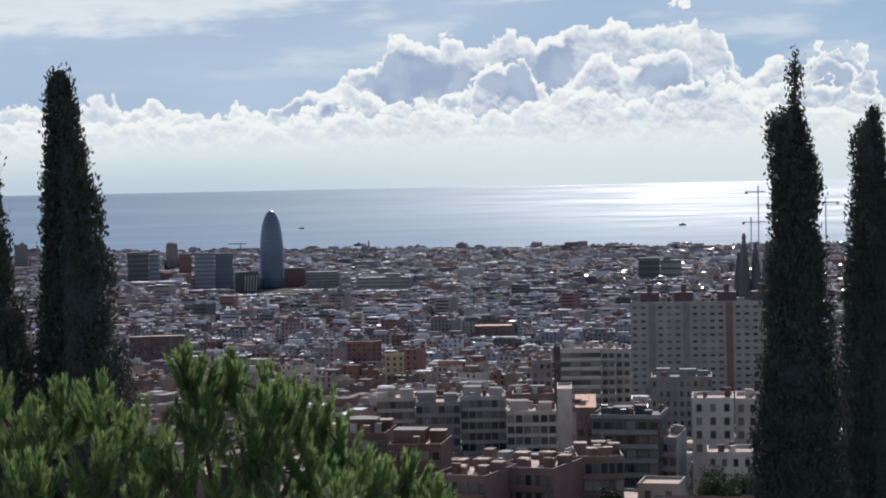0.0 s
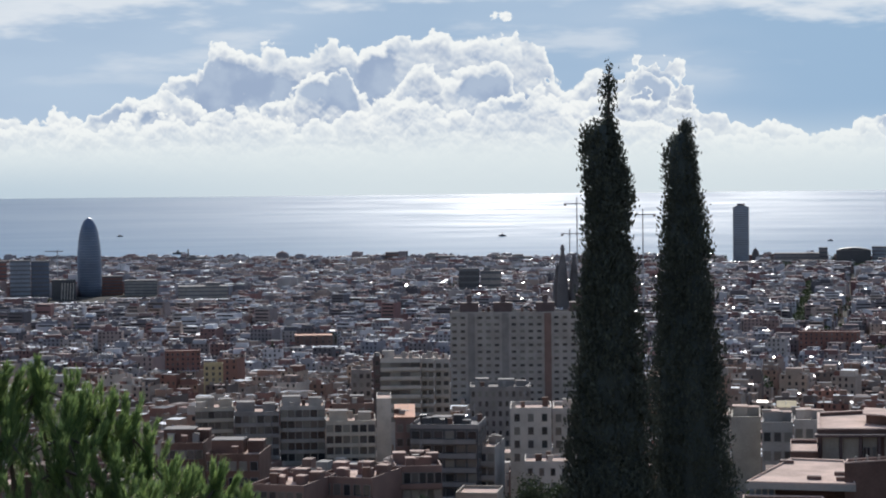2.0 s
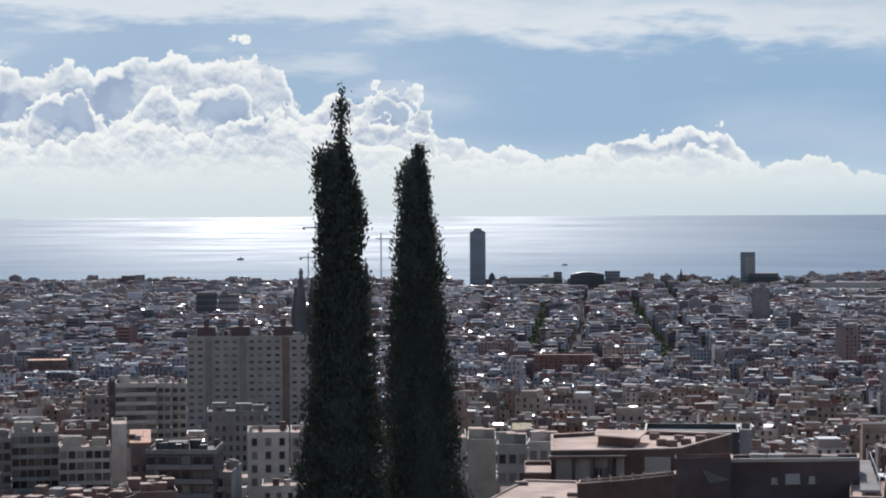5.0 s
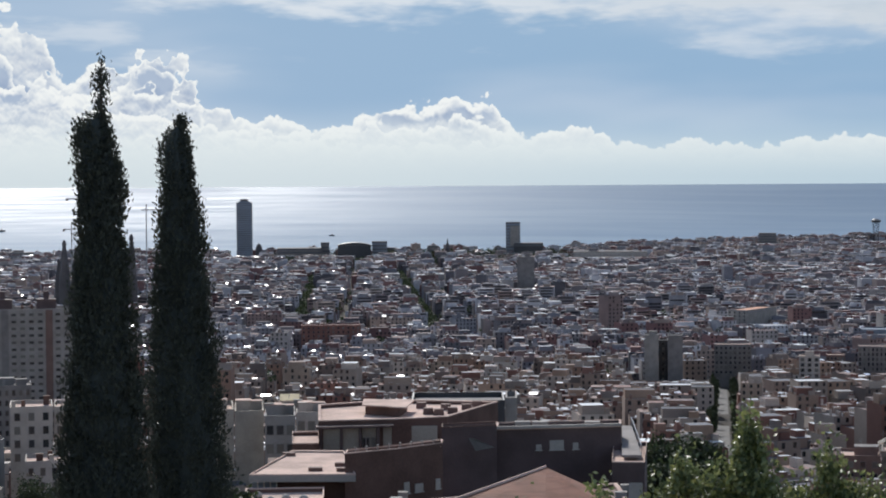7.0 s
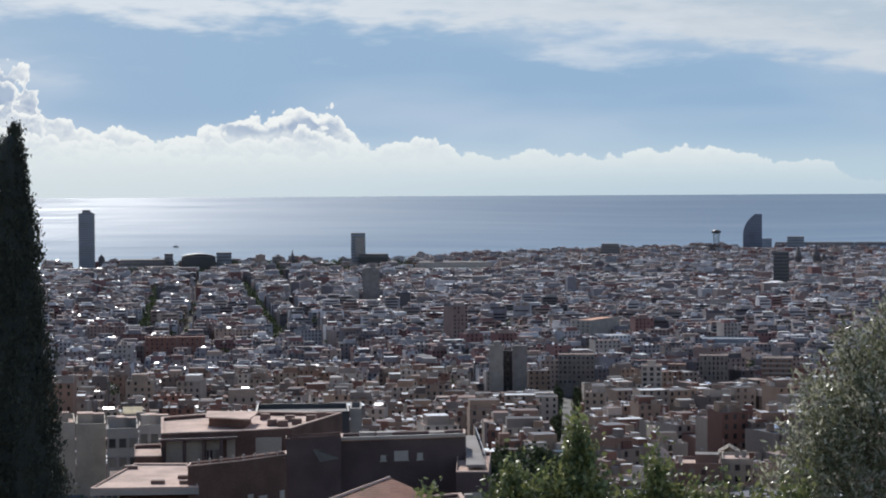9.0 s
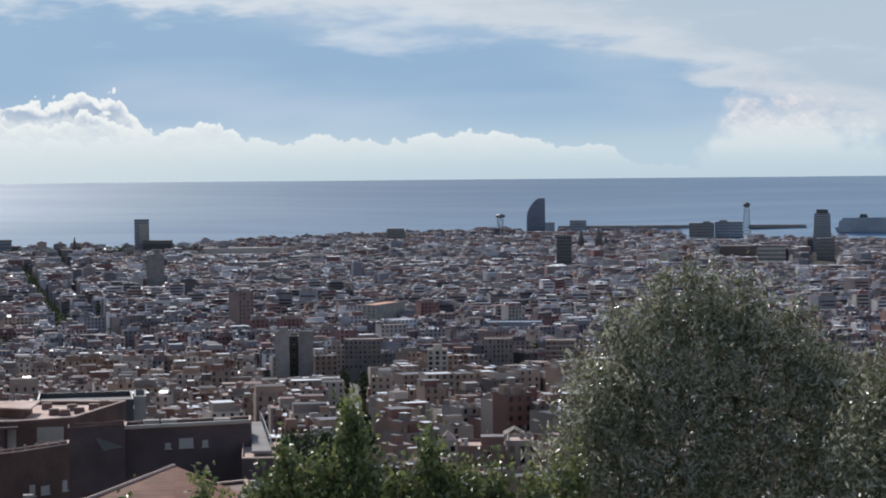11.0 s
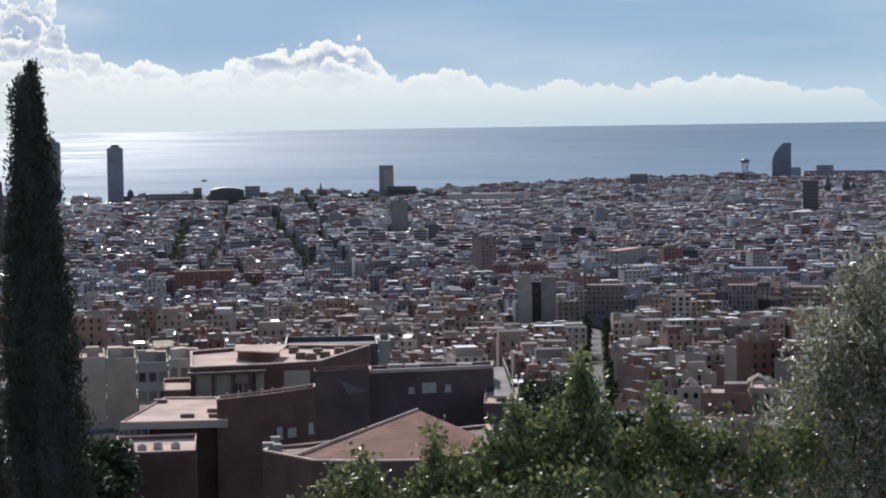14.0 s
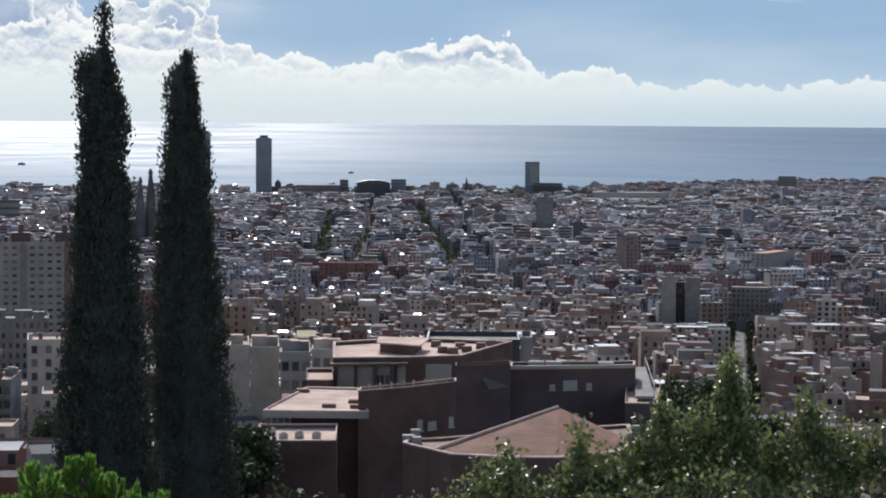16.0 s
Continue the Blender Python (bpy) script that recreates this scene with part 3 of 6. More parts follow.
far_block("residential_tower", -25.66, -25.3, -1.38, 4600, M_GREY, "grey residential tower near the shore", floors=10, cap=0.1, base=-2.0)
far_block("residential_block", -15.75, -15.15, -1.72, 4700, M_GREY, "grey residential block on the seafront", floors=5, cap=-0.2)
far_block("residential_block", -13.4, -13.0, -1.78, 4700, M_BROWN, "small brown block on the seafront", floors=4)
far_block("residential_block", -10.1, -9.72, -1.64, 4700, M_BROWN, "dark block standing above the low skyline", floors=4, cap=0.0)
far_block("residential_block", -11.4, -10.3, -1.8, 4650, M_GREY, "long low block on the skyline", floors=3, cap=0.2)
far_block("residential_block", -9.0, -8.1, -1.76, 4600, M_BROWN, "long low dark block on the skyline", floors=3, cap=-0.3)
far_block("residential_block", -6.9, -5.9, -1.8, 4600, M_GREY, "long grey block on the skyline", floors=3, cap=0.1)
far_block("office_block", -8.01, -7.42, -2.13, 2800, M_DARK, "dark blue glass cube above the roofs", floors=6, base=-2.65)
far_block("office_block", -7.38, -6.8, -2.2, 2850, M_PALE, "pale stepped block beside a dark cube", floors=5, cap=-0.2, base=-2.65)
far_block("residential_slab", -16.0, -14.6, -2.55, 2900, M_PALE, "long pale residential slab", floors=5, cap=0.2, base=-2.9)
far_block("exhibition_hall", 0.95, 2.20, -1.76, 4700, M_GREY, "long low hall on the seafront", floors=3, base=-1.95)
far_block("residential_block", 2.18, 2.42, -1.6, 4720, M_GREY, "square block at the end of a long hall", floors=4, base=-1.95)
t, w, d, h = far_block("arched_hall", 2.66, 3.62, -1.68, 4600, M_DARK, "broad dark building with a rounded roof", base=-1.98)
bm = bmesh.new()
rows = [[bm.verts.new((w * (i / 12 - 0.5), s * d / 2, h + w * 0.085 * math.sin(math.pi * i / 12) ** 0.7)) for i in range(13)] for s in (-1, 1)]
for i in range(12):
    bm.faces.new((rows[0][i], rows[0][i + 1], rows[1][i + 1], rows[1][i]))
bm.faces.new(rows[0][::-1])
bm.faces.new(rows[1])
part("vault", bm, M_DARK, t)
far_block("residential_block", 3.64, 4.07, -1.58, 4650, M_STEELGLASS, "grey block beside a rounded hall", floors=5, base=-1.9)
far_block("residential_block", 5.22, 5.50, -1.71, 4700, M_GREY, "small grey block among palms", floors=3)
t = thing("monument_column", 5.8, 4600, "slim pointed stone monument rising from trees", "monument")
bm = bmesh.new()
hh = height(-1.5, 4600) - ground_z(4600)
lathe(bm, [(6.5, 0), (5.2, hh * 0.45), (6.2, hh * 0.47), (3.6, hh * 0.6), (2.2, hh * 0.8), (0.3, hh)], 10)
part("shaft", bm, M_STONE, t)
t = thing("domed_church", 0.42, 4650, "small domed church tower beside a hotel tower", "church")
bm = bmesh.new()
hh = height(-1.58, 4650) - ground_z(4650)
lathe(bm, [(8, 0), (8, hh * 0.6), (7, hh * 0.75), (4, hh * 0.88), (1, hh * 0.94), (0.4, hh)], 12)
part("dome", bm, M_STONE, t)
t, w, d, h = far_block("office_tower", 7.47, 7.88, -1.05, 4600, M_STEELGLASS, "glass office tower with a mirrored upper face", floors=12, base=-1.85)
# Matt pale panel painted in for the bright reflection on the upper face.
bm = bmesh.new()
box(bm, w * 0.12, -d / 2 - 0.4, h * 0.35, w * 0.62, 0.3, h * 0.55)
part("mirrored_face", bm, M_PALE, t, "pale panel in place of a bright reflection")
far_block("office_wing", 7.70, 8.53, -1.65, 4560, M_DARK, "dark horizontal wing of a glass tower", floors=2, base=-1.85)
far_block("market_hall", 9.40, 11.50, -1.9, 4450, M_WHITE, "very long low hall with a white roof", depth=60, base=-2.06)
far_block("residential_block", 14.63, 15.12, -1.39, 5300, M_GREY, "square residential block above the skyline", floors=6, base=-1.68)
far_block("residential_tower", 7.79, 8.28, -2.05, 2750, M_GREY, "grey concrete tower with vertical ribs above low roofs", floors=0, cap=0.1, base=-2.95)
far_block("office_block", 19.85, 20.32, -1.2, 6050, M_STEELGLASS, "glass block near the harbour mouth", floors=5, base=-1.5)
far_block("residential_tower", 19.47, 19.90, -1.62, 3300, M_DARK, "dark slab tower above the old town", floors=12, cap=0.0, base=-2.45)
far_block("trade_centre", 23.23, 23.94, -1.3, 5700, M_GREY, "broad harbour office block", floors=5, cap=0.2, base=-1.75)
far_block("trade_centre", 23.96, 24.73, -1.27, 5750, M_STEELGLASS, "broad harbour office block with rounded corners", floors=5, cap=-0.2, base=-1.75)
far_block("residential_slab", 24.09, 25.09, -1.95, 4200, M_BROWN, "dark broad slab in the old town", floors=4, base=-2.25)
far_block("residential_slab", 25.14, 25.94, -1.94, 3900, M_WHITE, "pale rendered slab in the old town", floors=4, base=-2.4)
t, w, d, h = far_block("office_tower", 26.69, 27.21, -1.05, 4500, M_STEELGLASS, "dark stepped tower by the old harbour", floors=16, base=-2.5, taper=0.86)
bm = bmesh.new()
box(bm, 0, 0, h + 0.8, w * 0.62, d * 0.6, height(-0.94, 4500) - height(-1.05, 4500))
part("crown", bm, M_DARK, t)
far_block("office_block", 26.79, 27.29, -1.75, 4000, M_GREY, "grey block in front of a stepped tower", floors=6, base=-2.5)
for a, el in ((20.17, -1.45), (20.66, -1.38), (20.87, -1.62)):
    t = thing("church_spire", a, 4300, "pointed dark stone church spire in the old town", "spire", "spires of the old town")
    hh = height(el, 4300) - ground_z(4300)
    bm = bmesh.new()
    lathe(bm, [(9, 0), (8.5, hh * 0.6), (6, hh * 0.66), (3, hh * 0.85), (0.3, hh)], 8)
    part("spire", bm, M_STONE, t)
for i, (a0, a1) in enumerate(((19.5, 21.7), (21.7, 23.4), (24.9, 26.5))):
    a, w = frame_of(a0, a1, 6900)
    t = tagged(thing("breakwater", a, 6900, "long low stone breakwater in the sea", "breakwater", "breakwaters of the harbour", z=0, afloat=True), kind="structure")
    bm = bmesh.new()
    box(bm, 0, 0, -2, w, 40, 12, taper=0.98)
    part("stone_wall", bm, M_GREY, t)
for a0, a1, el in ((27.28, 29.52, -1.08), (30.05, 32.1, -1.1)):
    a, w = frame_of(a0, a1, 6300)
    t = thing("cruise_ship", a, 6300, "large grey cruise ship moored in the harbour", "ship", "ships in the harbour", z=0, afloat=True)
    top = height(el, 6300)
    bm = bmesh.new()
    for v in box(bm, 0, 0, -1, w, 30, 16):
        if v.co.z < 0:
            v.co.x *= 0.93
    part("hull", bm, M_STEELGLASS, t)
    bm = bmesh.new()
    box(bm, 0, 0, 15, w * 0.9, 26, (top - 15) * 0.55, taper=0.97)
    box(bm, -w * 0.05, 0, 15 + (top - 15) * 0.55, w * 0.7, 24, (top - 15) * 0.22)
    part("superstructure", bm, M_STEELGLASS, t)
    bm = bmesh.new()
    box(bm, -w * 0.14, 0, 15 + (top - 15) * 0.75, w * 0.11, 14, (top - 15) * 0.3, taper=0.7)
    part("funnel", bm, M_DARK, t)
for a, r, sz in ((-15.99, 6100, 1.3), (-6.75, 8200, 1.2), (2.5, 7000, 0.8), (11.45, 6000, 0.9), (13.4, 6600, 0.6), (-17.6, 9000, 1.0)):
    t = thing("sailing_boat", a, r, "small dark boat far out on the sea", "boat", "boats on the sea", z=0, afloat=True)
    bm = bmesh.new()
    box(bm, 0, 0, 0, 22 * sz, 6 * sz, 4 * sz, taper=1.15)
    part("hull", bm, M_DARK, t)
    bm = bmesh.new()
    box(bm, 0, 0, 4 * sz, 7 * sz, 3, 5 * sz, taper=0.5)
    part("cabin", bm, M_GREY, t)
for i, (a, el) in enumerate(((-19.35, -1.45), (-19.0, -1.6), (-17.6, -1.75), (-20.0, -1.62))):
    c = thing("tower_crane", a, 3600, "slim distant tower crane on the skyline", "crane", "cranes by the offices")
    hh = height(el, 3600) - ground_z(3600)
    bm = bmesh.new()
    tube(bm, [(0, 0, 0), (0, 0, hh)], [1.0, 0.9], 4)
    part("mast", bm, M_METAL, c)
    bm = bmesh.new()
    tube(bm, [(-22, 0, hh * 0.97), (10, 0, hh * 0.97)], [0.8, 0.8], 4)
    part("jib", bm, M_METAL, c)
t = thing("chimney", -15.7, 4750, "tall thin chimney mast on the seafront", "chimney")
bm = bmesh.new()
tube(bm, [(0, 0, 0), (0, 0, height(-1.48, 4750) - ground_z(4750))], [2.2, 1.6], 8)
part("shaft", bm, M_GREY, t)

# ---- blocks of flats on the slope ----


def window_mesh(w, h):
    """A window: a frame standing a little proud, the pane set back in it, and a sill."""
    bm = bmesh.new()
    f = 0.09
    for x, z, ww, hh in ((-w / 2, 0, f, h), (w / 2, 0, f, h), (0, h, w + f, f), (0, -f, w + 0.3, f)):
        box(bm, x, -0.06, z, ww, 0.12, hh)
    n = len(bm.faces)
    box(bm, 0, -0.012, 0, w, 0.02, h)
    for i, q in enumerate(bm.faces):
        q.material_index = 0 if i < n else 1
    me = bpy.data.meshes.new("window")
    bm.to_mesh(me)
    bm.free()
    me.materials.append(M_GREY)
    me.materials.append(M_WINDOW_OB)
    return me


WINDOWS = {}


def put_window(t, x, y, z, w, h, rz=0):
    key = (round(w, 1), round(h, 1))
    if key not in WINDOWS:
        WINDOWS[key] = window_mesh(*key)
    o = new("window", WINDOWS[key])
    o.parent = t
    o.matrix_local = pose(x, y, z, 0, 0, rz)
    return o


def flats(name, a0, a1, el, r, label, material, depth=14.0, turn=0.0, floors=5, cols=5, win=(1.3, 1.5), storey=3.0, roof=M_TERRACE, balcony=0, huts=(), base=None, side=0, trim=None, skip=()):
    """A block of flats: wall, parapet, roof deck, windows one by one, balconies, roof huts."""
    a, w = frame_of(a0, a1, r)
    z0 = ground_z(r) - 3
    h = height(el, r) - z0
    t = thing(name, a, r + depth / 2, label, "apartment block", turn=turn, z=z0)
    bm = bmesh.new()
    box(bm, 0, 0, 0, w, depth, h - 0.9)
    part("wall", bm, material, t)
    for x, y, ww, dd in ((0, -depth / 2 + 0.12, w, 0.24), (0, depth / 2 - 0.12, w, 0.24), (-w / 2 + 0.12, 0, 0.24, depth - 0.48), (w / 2 - 0.12, 0, 0.24, depth - 0.48)):
        bm = bmesh.new()
        box(bm, x, y, h - 0.9, ww, dd, 0.9)
        part("parapet", bm, trim or material, t)
    bm = bmesh.new()
    box(bm, 0, 0, h - 0.896, w - 0.5, depth - 0.5, 0.12)
    part("roof_deck", bm, roof, t)
    for i in range(floors):
        z = h - 0.9 - storey * (i + 1) + 0.85
        for j in range(cols):
            if (j in skip):
                continue
            put_window(t, w * ((j + 0.5) / cols - 0.5), -depth / 2, z, *win)
        for j in range(side):
            for s in (-1, 1):
                put_window(t, s * w / 2, depth * ((j + 0.5) / side - 0.5), z, *win, rz=90 * s)
        if balcony:
            bm = bmesh.new()
            box(bm, 0, -depth / 2 - balcony / 2, z - 0.95, w * 0.96, balcony, 0.18)
            box(bm, 0, -depth / 2 - balcony + 0.05, z - 0.77, w * 0.96, 0.1, 0.8)
            part("balcony", bm, trim or material, t)
    for x, y, ww, dd, hh in huts:
        bm = bmesh.new()
        box(bm, x * w, y * depth, h - 0.78, ww, dd, hh)
        hut = part("roof_hut", bm, material, t)
        bm = bmesh.new()
        box(bm, x * w, y * depth, h - 0.78 + hh, ww + 0.12, dd + 0.12, 0.14)
        part("slab", bm, M_GREY if ww > 3 else roof, hut)
    # chimneys, tanks and aerials about the roof
    if r < 900 and floors:
        pick = random.Random(int(r * 7 + a0 * 100))
        for _ in range(max(3, int(w / 3.2))):
            bm = bmesh.new()
            x, y, k = pick.uniform(-.46, .46) * w, pick.uniform(-.4, .4) * depth, pick.uniform(0.4, 1.0)
            box(bm, x, y, h - 0.78, 0.5 + k * 0.9, 0.5 + k * 0.6, 1.0 + k * 1.1)
            box(bm, x, y, h + 0.22 + k * 1.1, 0.7 + k * 0.9, 0.7 + k * 0.6, 0.12)
            part("chimney", bm, pick.choice((M_BRICK, M_WHITE, M_PALE, material)), t)
        for _ in range(max(1, int(w / 9))):
            bm = bmesh.new()
            x, y, k = pick.uniform(-.45, .45) * w, pick.uniform(-.3, .3) * depth, pick.uniform(2.2, 4.0)
            tube(bm, [(x, y, h - 0.78), (x, y, h + k)], [0.05, 0.03], 5)
            for q in (0.5, 0.75, 1.0):
                tube(bm, [(x - 0.5 * q, y, h + k - q), (x + 0.5 * q, y, h + k - q)], [0.025, 0.025], 4)
            part("aerial", bm, M_METAL, t)
    if base is not None:
        keep_clear(a0 - 0.05, a1 + 0.05, r, base)
    return t, w, depth, h


# long slab with rooftop machine rooms
t, w, d, h = flats("apartment_slab", -8.28, -4.15, -3.37, 850, "long grey high-rise slab with rows of small windows and three brown roof houses", M_PALE, 16, floors=14, cols=17, win=(1.9, 1.0), storey=2.9, base=-5.9, roof=M_GREY, skip=(2, 6, 11))
for k, m in ((2, M_GREY), (6, M_GREY), (11, M_BROWN)):
    bm = bmesh.new()
    box(bm, w * ((k + 0.5) / 17 - 0.5), -d / 2 - 0.1, 0, 2.9, 0.3, h - 0.5)
    part("stair_strip", bm, m, t, "darker vertical strip")
for k in (2, 6, 11, 15):
    x = w * ((k + 0.5) / 17 - 0.5) - 1
    bm = bmesh.new()
    box(bm, x, 0, h - 0.7, 8, 8, 4.4)
    box(bm, x, 1, h + 3.7, 2.2, 3, 3.2)
    part("machine_room", bm, M_BRICK_DARK, t, "brown rooftop machine room")
# white block with stepped balconies
flats("apartment_block", -10.3, -9.15, -4.66, 660, "white block of flats with long horizontal balconies", M_WHITE, 14, floors=7, cols=4, balcony=0.9, base=-5.95, win=(3.3, 1.5), huts=((-0.3, 0.1, 4, 4, 2.6),))
for i, (a0, a1, e) in enumerate(((-9.13, -8.75, -4.68), (-8.74, -8.3, -4.69))):
    flats("apartment_block", a0, a1, e, 670 + 14 * i, "white block of flats with stepped end balconies", M_WHITE, 14, floors=7, cols=2, balcony=0.9, base=-5.95, win=(1.6, 1.4))
flats("apartment_block", -10.5, -10.28, -4.6, 668, "narrow dark brick stair tower beside a white block", M_BRICK_DARK, 10, floors=6, cols=1, base=-5.5)
flats("apartment_block", -11.13, -10.55, -4.97, 690, "low grey block of flats with small windows", M_GREY, 12, floors=5, cols=3, base=-5.9)
# terrace of flats
for a0, a1, e, r, m, lab in ((-15.58, -14.5, -5.97, 555, M_CREAM, "cream block of flats with a white roof house"), (-14.48, -13.2, -6.12, 548, M_GREY, "grey block of flats with long balconies"),
                             (-13.18, -11.9, -5.98, 550, M_PALE, "pale block of flats with recessed balconies"), (-11.88, -10.45, -6.42, 540, M_CREAM, "cream block of flats under a stepped attic")):
    flats("apartment_block", a0, a1, e, r, lab, m, 16, floors=5, cols=6, balcony=0.7, base=-7.3, win=(1.8, 1.9), huts=((-0.25, 0.1, 5, 5, 2.6), (0.28, -0.1, 3.5, 4, 2.4)))
flats("apartment_block", -11.7, -10.5, -5.93, 566, "set-back brick attic storey of a block of flats", M_BROWN, 10, floors=2, cols=5, base=-6.4, huts=((0.1, 0, 4, 4, 2.5),))
flats("apartment_block", -10.42, -10.0, -5.8, 562, "tall white blank gable wall of a block of flats", M_WHITE, 18, floors=0, cols=0, base=-7.3)
# dark glazed block
t, w, d, h = flats("apartment_block", -9.35, -7.38, -6.56, 420, "dark glazed block of flats with terraces and roof plant", M_DARK, 15, turn=-8, floors=7, cols=6, win=(1.8, 1.6), balcony=1.3, base=-8.5, side=3, roof=M_GREY, trim=M_GREY,
                   huts=((-0.1, 0, 4, 4, 1.6), (0.15, 0.1, 2.4, 2.4, 1.8), (-0.3, -0.1, 2, 2, 1.5), (0.3, -0.2, 1.5, 2, 1.2)))
t, w, d, h = flats("apartment_block", -9.9, -9.35, -6.35, 424, "narrow brick house with an orange tiled roof", M_BROWN, 12, floors=6, cols=2, base=-8.3)
bm = bmesh.new()
for v in box(bm, 0, 0, h, w + 0.4, d + 0.4, 0.15):
    v.co.z += (v.co.y + d / 2) * 0.12
part("tiled_roof", bm, M_ORANGE, t)
flats("apartment_block", -7.36, -6.9, -7.2, 425, "pale lower wing with concrete balconies", M_PALE, 16, turn=-8, floors=5, cols=2, balcony=1.2, base=-8.5)
# white houses
t, w, d, h = flats("apartment_block", -6.6, -5.42, -6.1, 450, "white house with a terracotta roof terrace and few windows", M_WHITE, 14, floors=4, cols=3, win=(1.2, 1.6), base=-7.6)
flats("apartment_block", -5.38, -4.4, -6.12, 455, "white house with a terracotta roof terrace", M_WHITE, 14, floors=4, cols=3, win=(1.2, 1.6), base=-7.6)
flats("apartment_block", -6.2, -4.9, -7.62, 425, "low white wing below a white house", M_WHITE, 12, floors=4, cols=4, win=(1.0, 1.5), base=-9.0)
flats("apartment_block", -7.74, -6.0, -5.5, 610, "grey block of flats with regular small windows and a cluttered roof", M_GREY, 16, floors=8, cols=9, win=(1.0, 1.6), base=-7.3, roof=M_GREY, huts=((-0.3, 0, 4, 4, 2.6), (0.1, 0.1, 5, 4, 2.2), (0.35, -0.1, 3, 3, 2)))
# brick houses under the hill
for a0, a1, e, r, tn in ((-13.64, -12.0, -8.2, 330, -22), (-11.9, -10.05, -8.02, 338, -22), (-10.0, -8.66, -7.72, 350, 4)):
    flats("apartment_block", a0, a1, e, r, "brown brick block of flats with a crowded tiled roof terrace", M_BROWN, 15, turn=tn, floors=3, cols=6, balcony=0.8, base=-9.5, win=(1.2, 1.8),
          huts=((-0.35, 0.1, 2.2, 2.5, 2.0), (-0.15, -0.2, 1.6, 2, 1.6), (0.05, 0.15, 2.4, 2, 2.1), (0.22, -0.1, 1.5, 1.6, 1.5), (0.38, 0.1, 2, 2, 1.8), (-0.02, -0.3, 0.7, 0.7, 1.6), (0.3, 0.3, 0.7, 0.7, 1.9)))
for a0, a1, e, r in ((-16.4, -15.2, -6.95, 385), (-15.15, -13.6, -7.3, 375)):
    flats("apartment_block", a0, a1, e, r, "reddish brick block with broad stepped terraces", M_BRICK, 14, turn=-10, floors=3, cols=5, base=-8.2, win=(1.4, 1.6), huts=((-0.2, 0.1, 6, 5, 2.6), (0.3, 0.2, 3, 3, 2.2), (0.0, -0.3, 1.0, 1.0, 1.8)))
# pale blocks beside the cypresses
for a0, a1, e, r, m, c in ((-1.75, -0.35, -6.3, 335, M_CREAM, 0), (-0.33, 0.5, -6.35, 335, M_CREAM, 0), (0.53, 1.4, -6.5, 320, M_PALE, 3), (1.42, 2.3, -6.42, 345, M_WHITE, 3)):
    flats("apartment_block", a0, a1, e, r, "pale rendered block of flats with plain end walls" if not c else "pale block of flats with a few blue-shaded windows", m, 14, floors=5 if c else 0, cols=c, base=-7.7, win=(1.1, 1.4), huts=((-0.2, 0, 2.5, 3, 1.8), (0.25, 0.1, 2, 2, 1.5)))
# twin-shafted tower
t, w, d, h = flats("apartment_tower", 11.40, 11.80, -4.27, 1200, "tall pale concrete tower shaft with blank end walls", M_PALE, 16, floors=0, cols=0, base=-5.6, roof=M_GREY, huts=((0.1, 0, 5, 5, 2.5),))
flats("apartment_tower", 11.81, 12.06, -4.42, 1210, "dark recessed bay of a tower with balconies", M_DARK, 14, floors=11, cols=1, base=-5.6, balcony=0.8, roof=M_GREY)
flats("apartment_tower", 12.07, 12.49, -4.28, 1200, "tall grey concrete tower shaft beside a dark bay", M_GREY, 16, floors=0, cols=0, base=-5.6, roof=M_GREY)
flats("apartment_block", 15.75, 16.33, -4.84, 1150, "white block of flats with blue vertical panels", M_WHITE, 14, floors=4, cols=3, base=-5.5, win=(2.0, 1.8), huts=((0, 0, 5, 5, 3),))
flats("apartment_block", 13.38, 14.42, -4.53, 1250, "dark grey block of flats with dense balconies", M_GREY, 16, floors=6, cols=8, base=-5.35, balcony=0.8)
flats("apartment_block", 17.38, 18.2, -4.55, 1250, "dark grey block of flats with a regular window grid", M_GREY, 16, floors=5, cols=7, base=-5.3, win=(1.2, 2.0))
flats("apartment_block", 19.13, 20.0, -4.6, 1230, "dark block of flats with pale horizontal bands", M_BROWN, 16, floors=4, cols=5, base=-5.2, balcony=1.0, trim=M_PALE)
flats("apartment_block", 16.5, 17.02, -4.8, 1260, "brown block of flats above low houses", M_BROWN, 14, floors=3, cols=5, base=-5.0)
flats("long_slab", 14.15, 14.75, -3.56, 1700, "long slab with a reddish roof seen end-on", M_PALE, 60, turn=-25, floors=4, cols=4, base=-3.95, roof=M_ORANGE)
flats("long_hall", 17.45, 19.05, -4.08, 1600, "long hall with a pale bluish roof", M_STEELGLASS, 25, floors=0, cols=0, base=-4.2, roof=M_STEELGLASS)
flats("row_house", 16.68, 18.0, -7.6, 520, "brown-roofed house with a white party wall", M_BROWN, 14, floors=2, cols=4, base=-8.3, huts=((0.2, 0, 6, 5, 2.4),))
flats("row_house", 18.02, 18.9, -7.46, 530, "brown house with a broad dark roof", M_CREAM, 14, floors=2, cols=3, base=-8.3)
t, w, d, h = flats("row_house", 17.95, 18.5, -7.28, 600, "small house with a white gabled roof", M_CREAM, 9, floors=1, cols=2, base=-7.45)
bm = bmesh.new()
for s in (-1, 1):
    vs = [bm.verts.new(p) for p in ((s * (w / 2 + 0.4), -d / 2 - 0.4, h - 0.3), (0, -d / 2 - 0.4, h + 1.6), (0, d / 2, h + 1.6), (s * (w / 2 + 0.4), d / 2, h - 0.3))]
    bm.faces.new(vs)
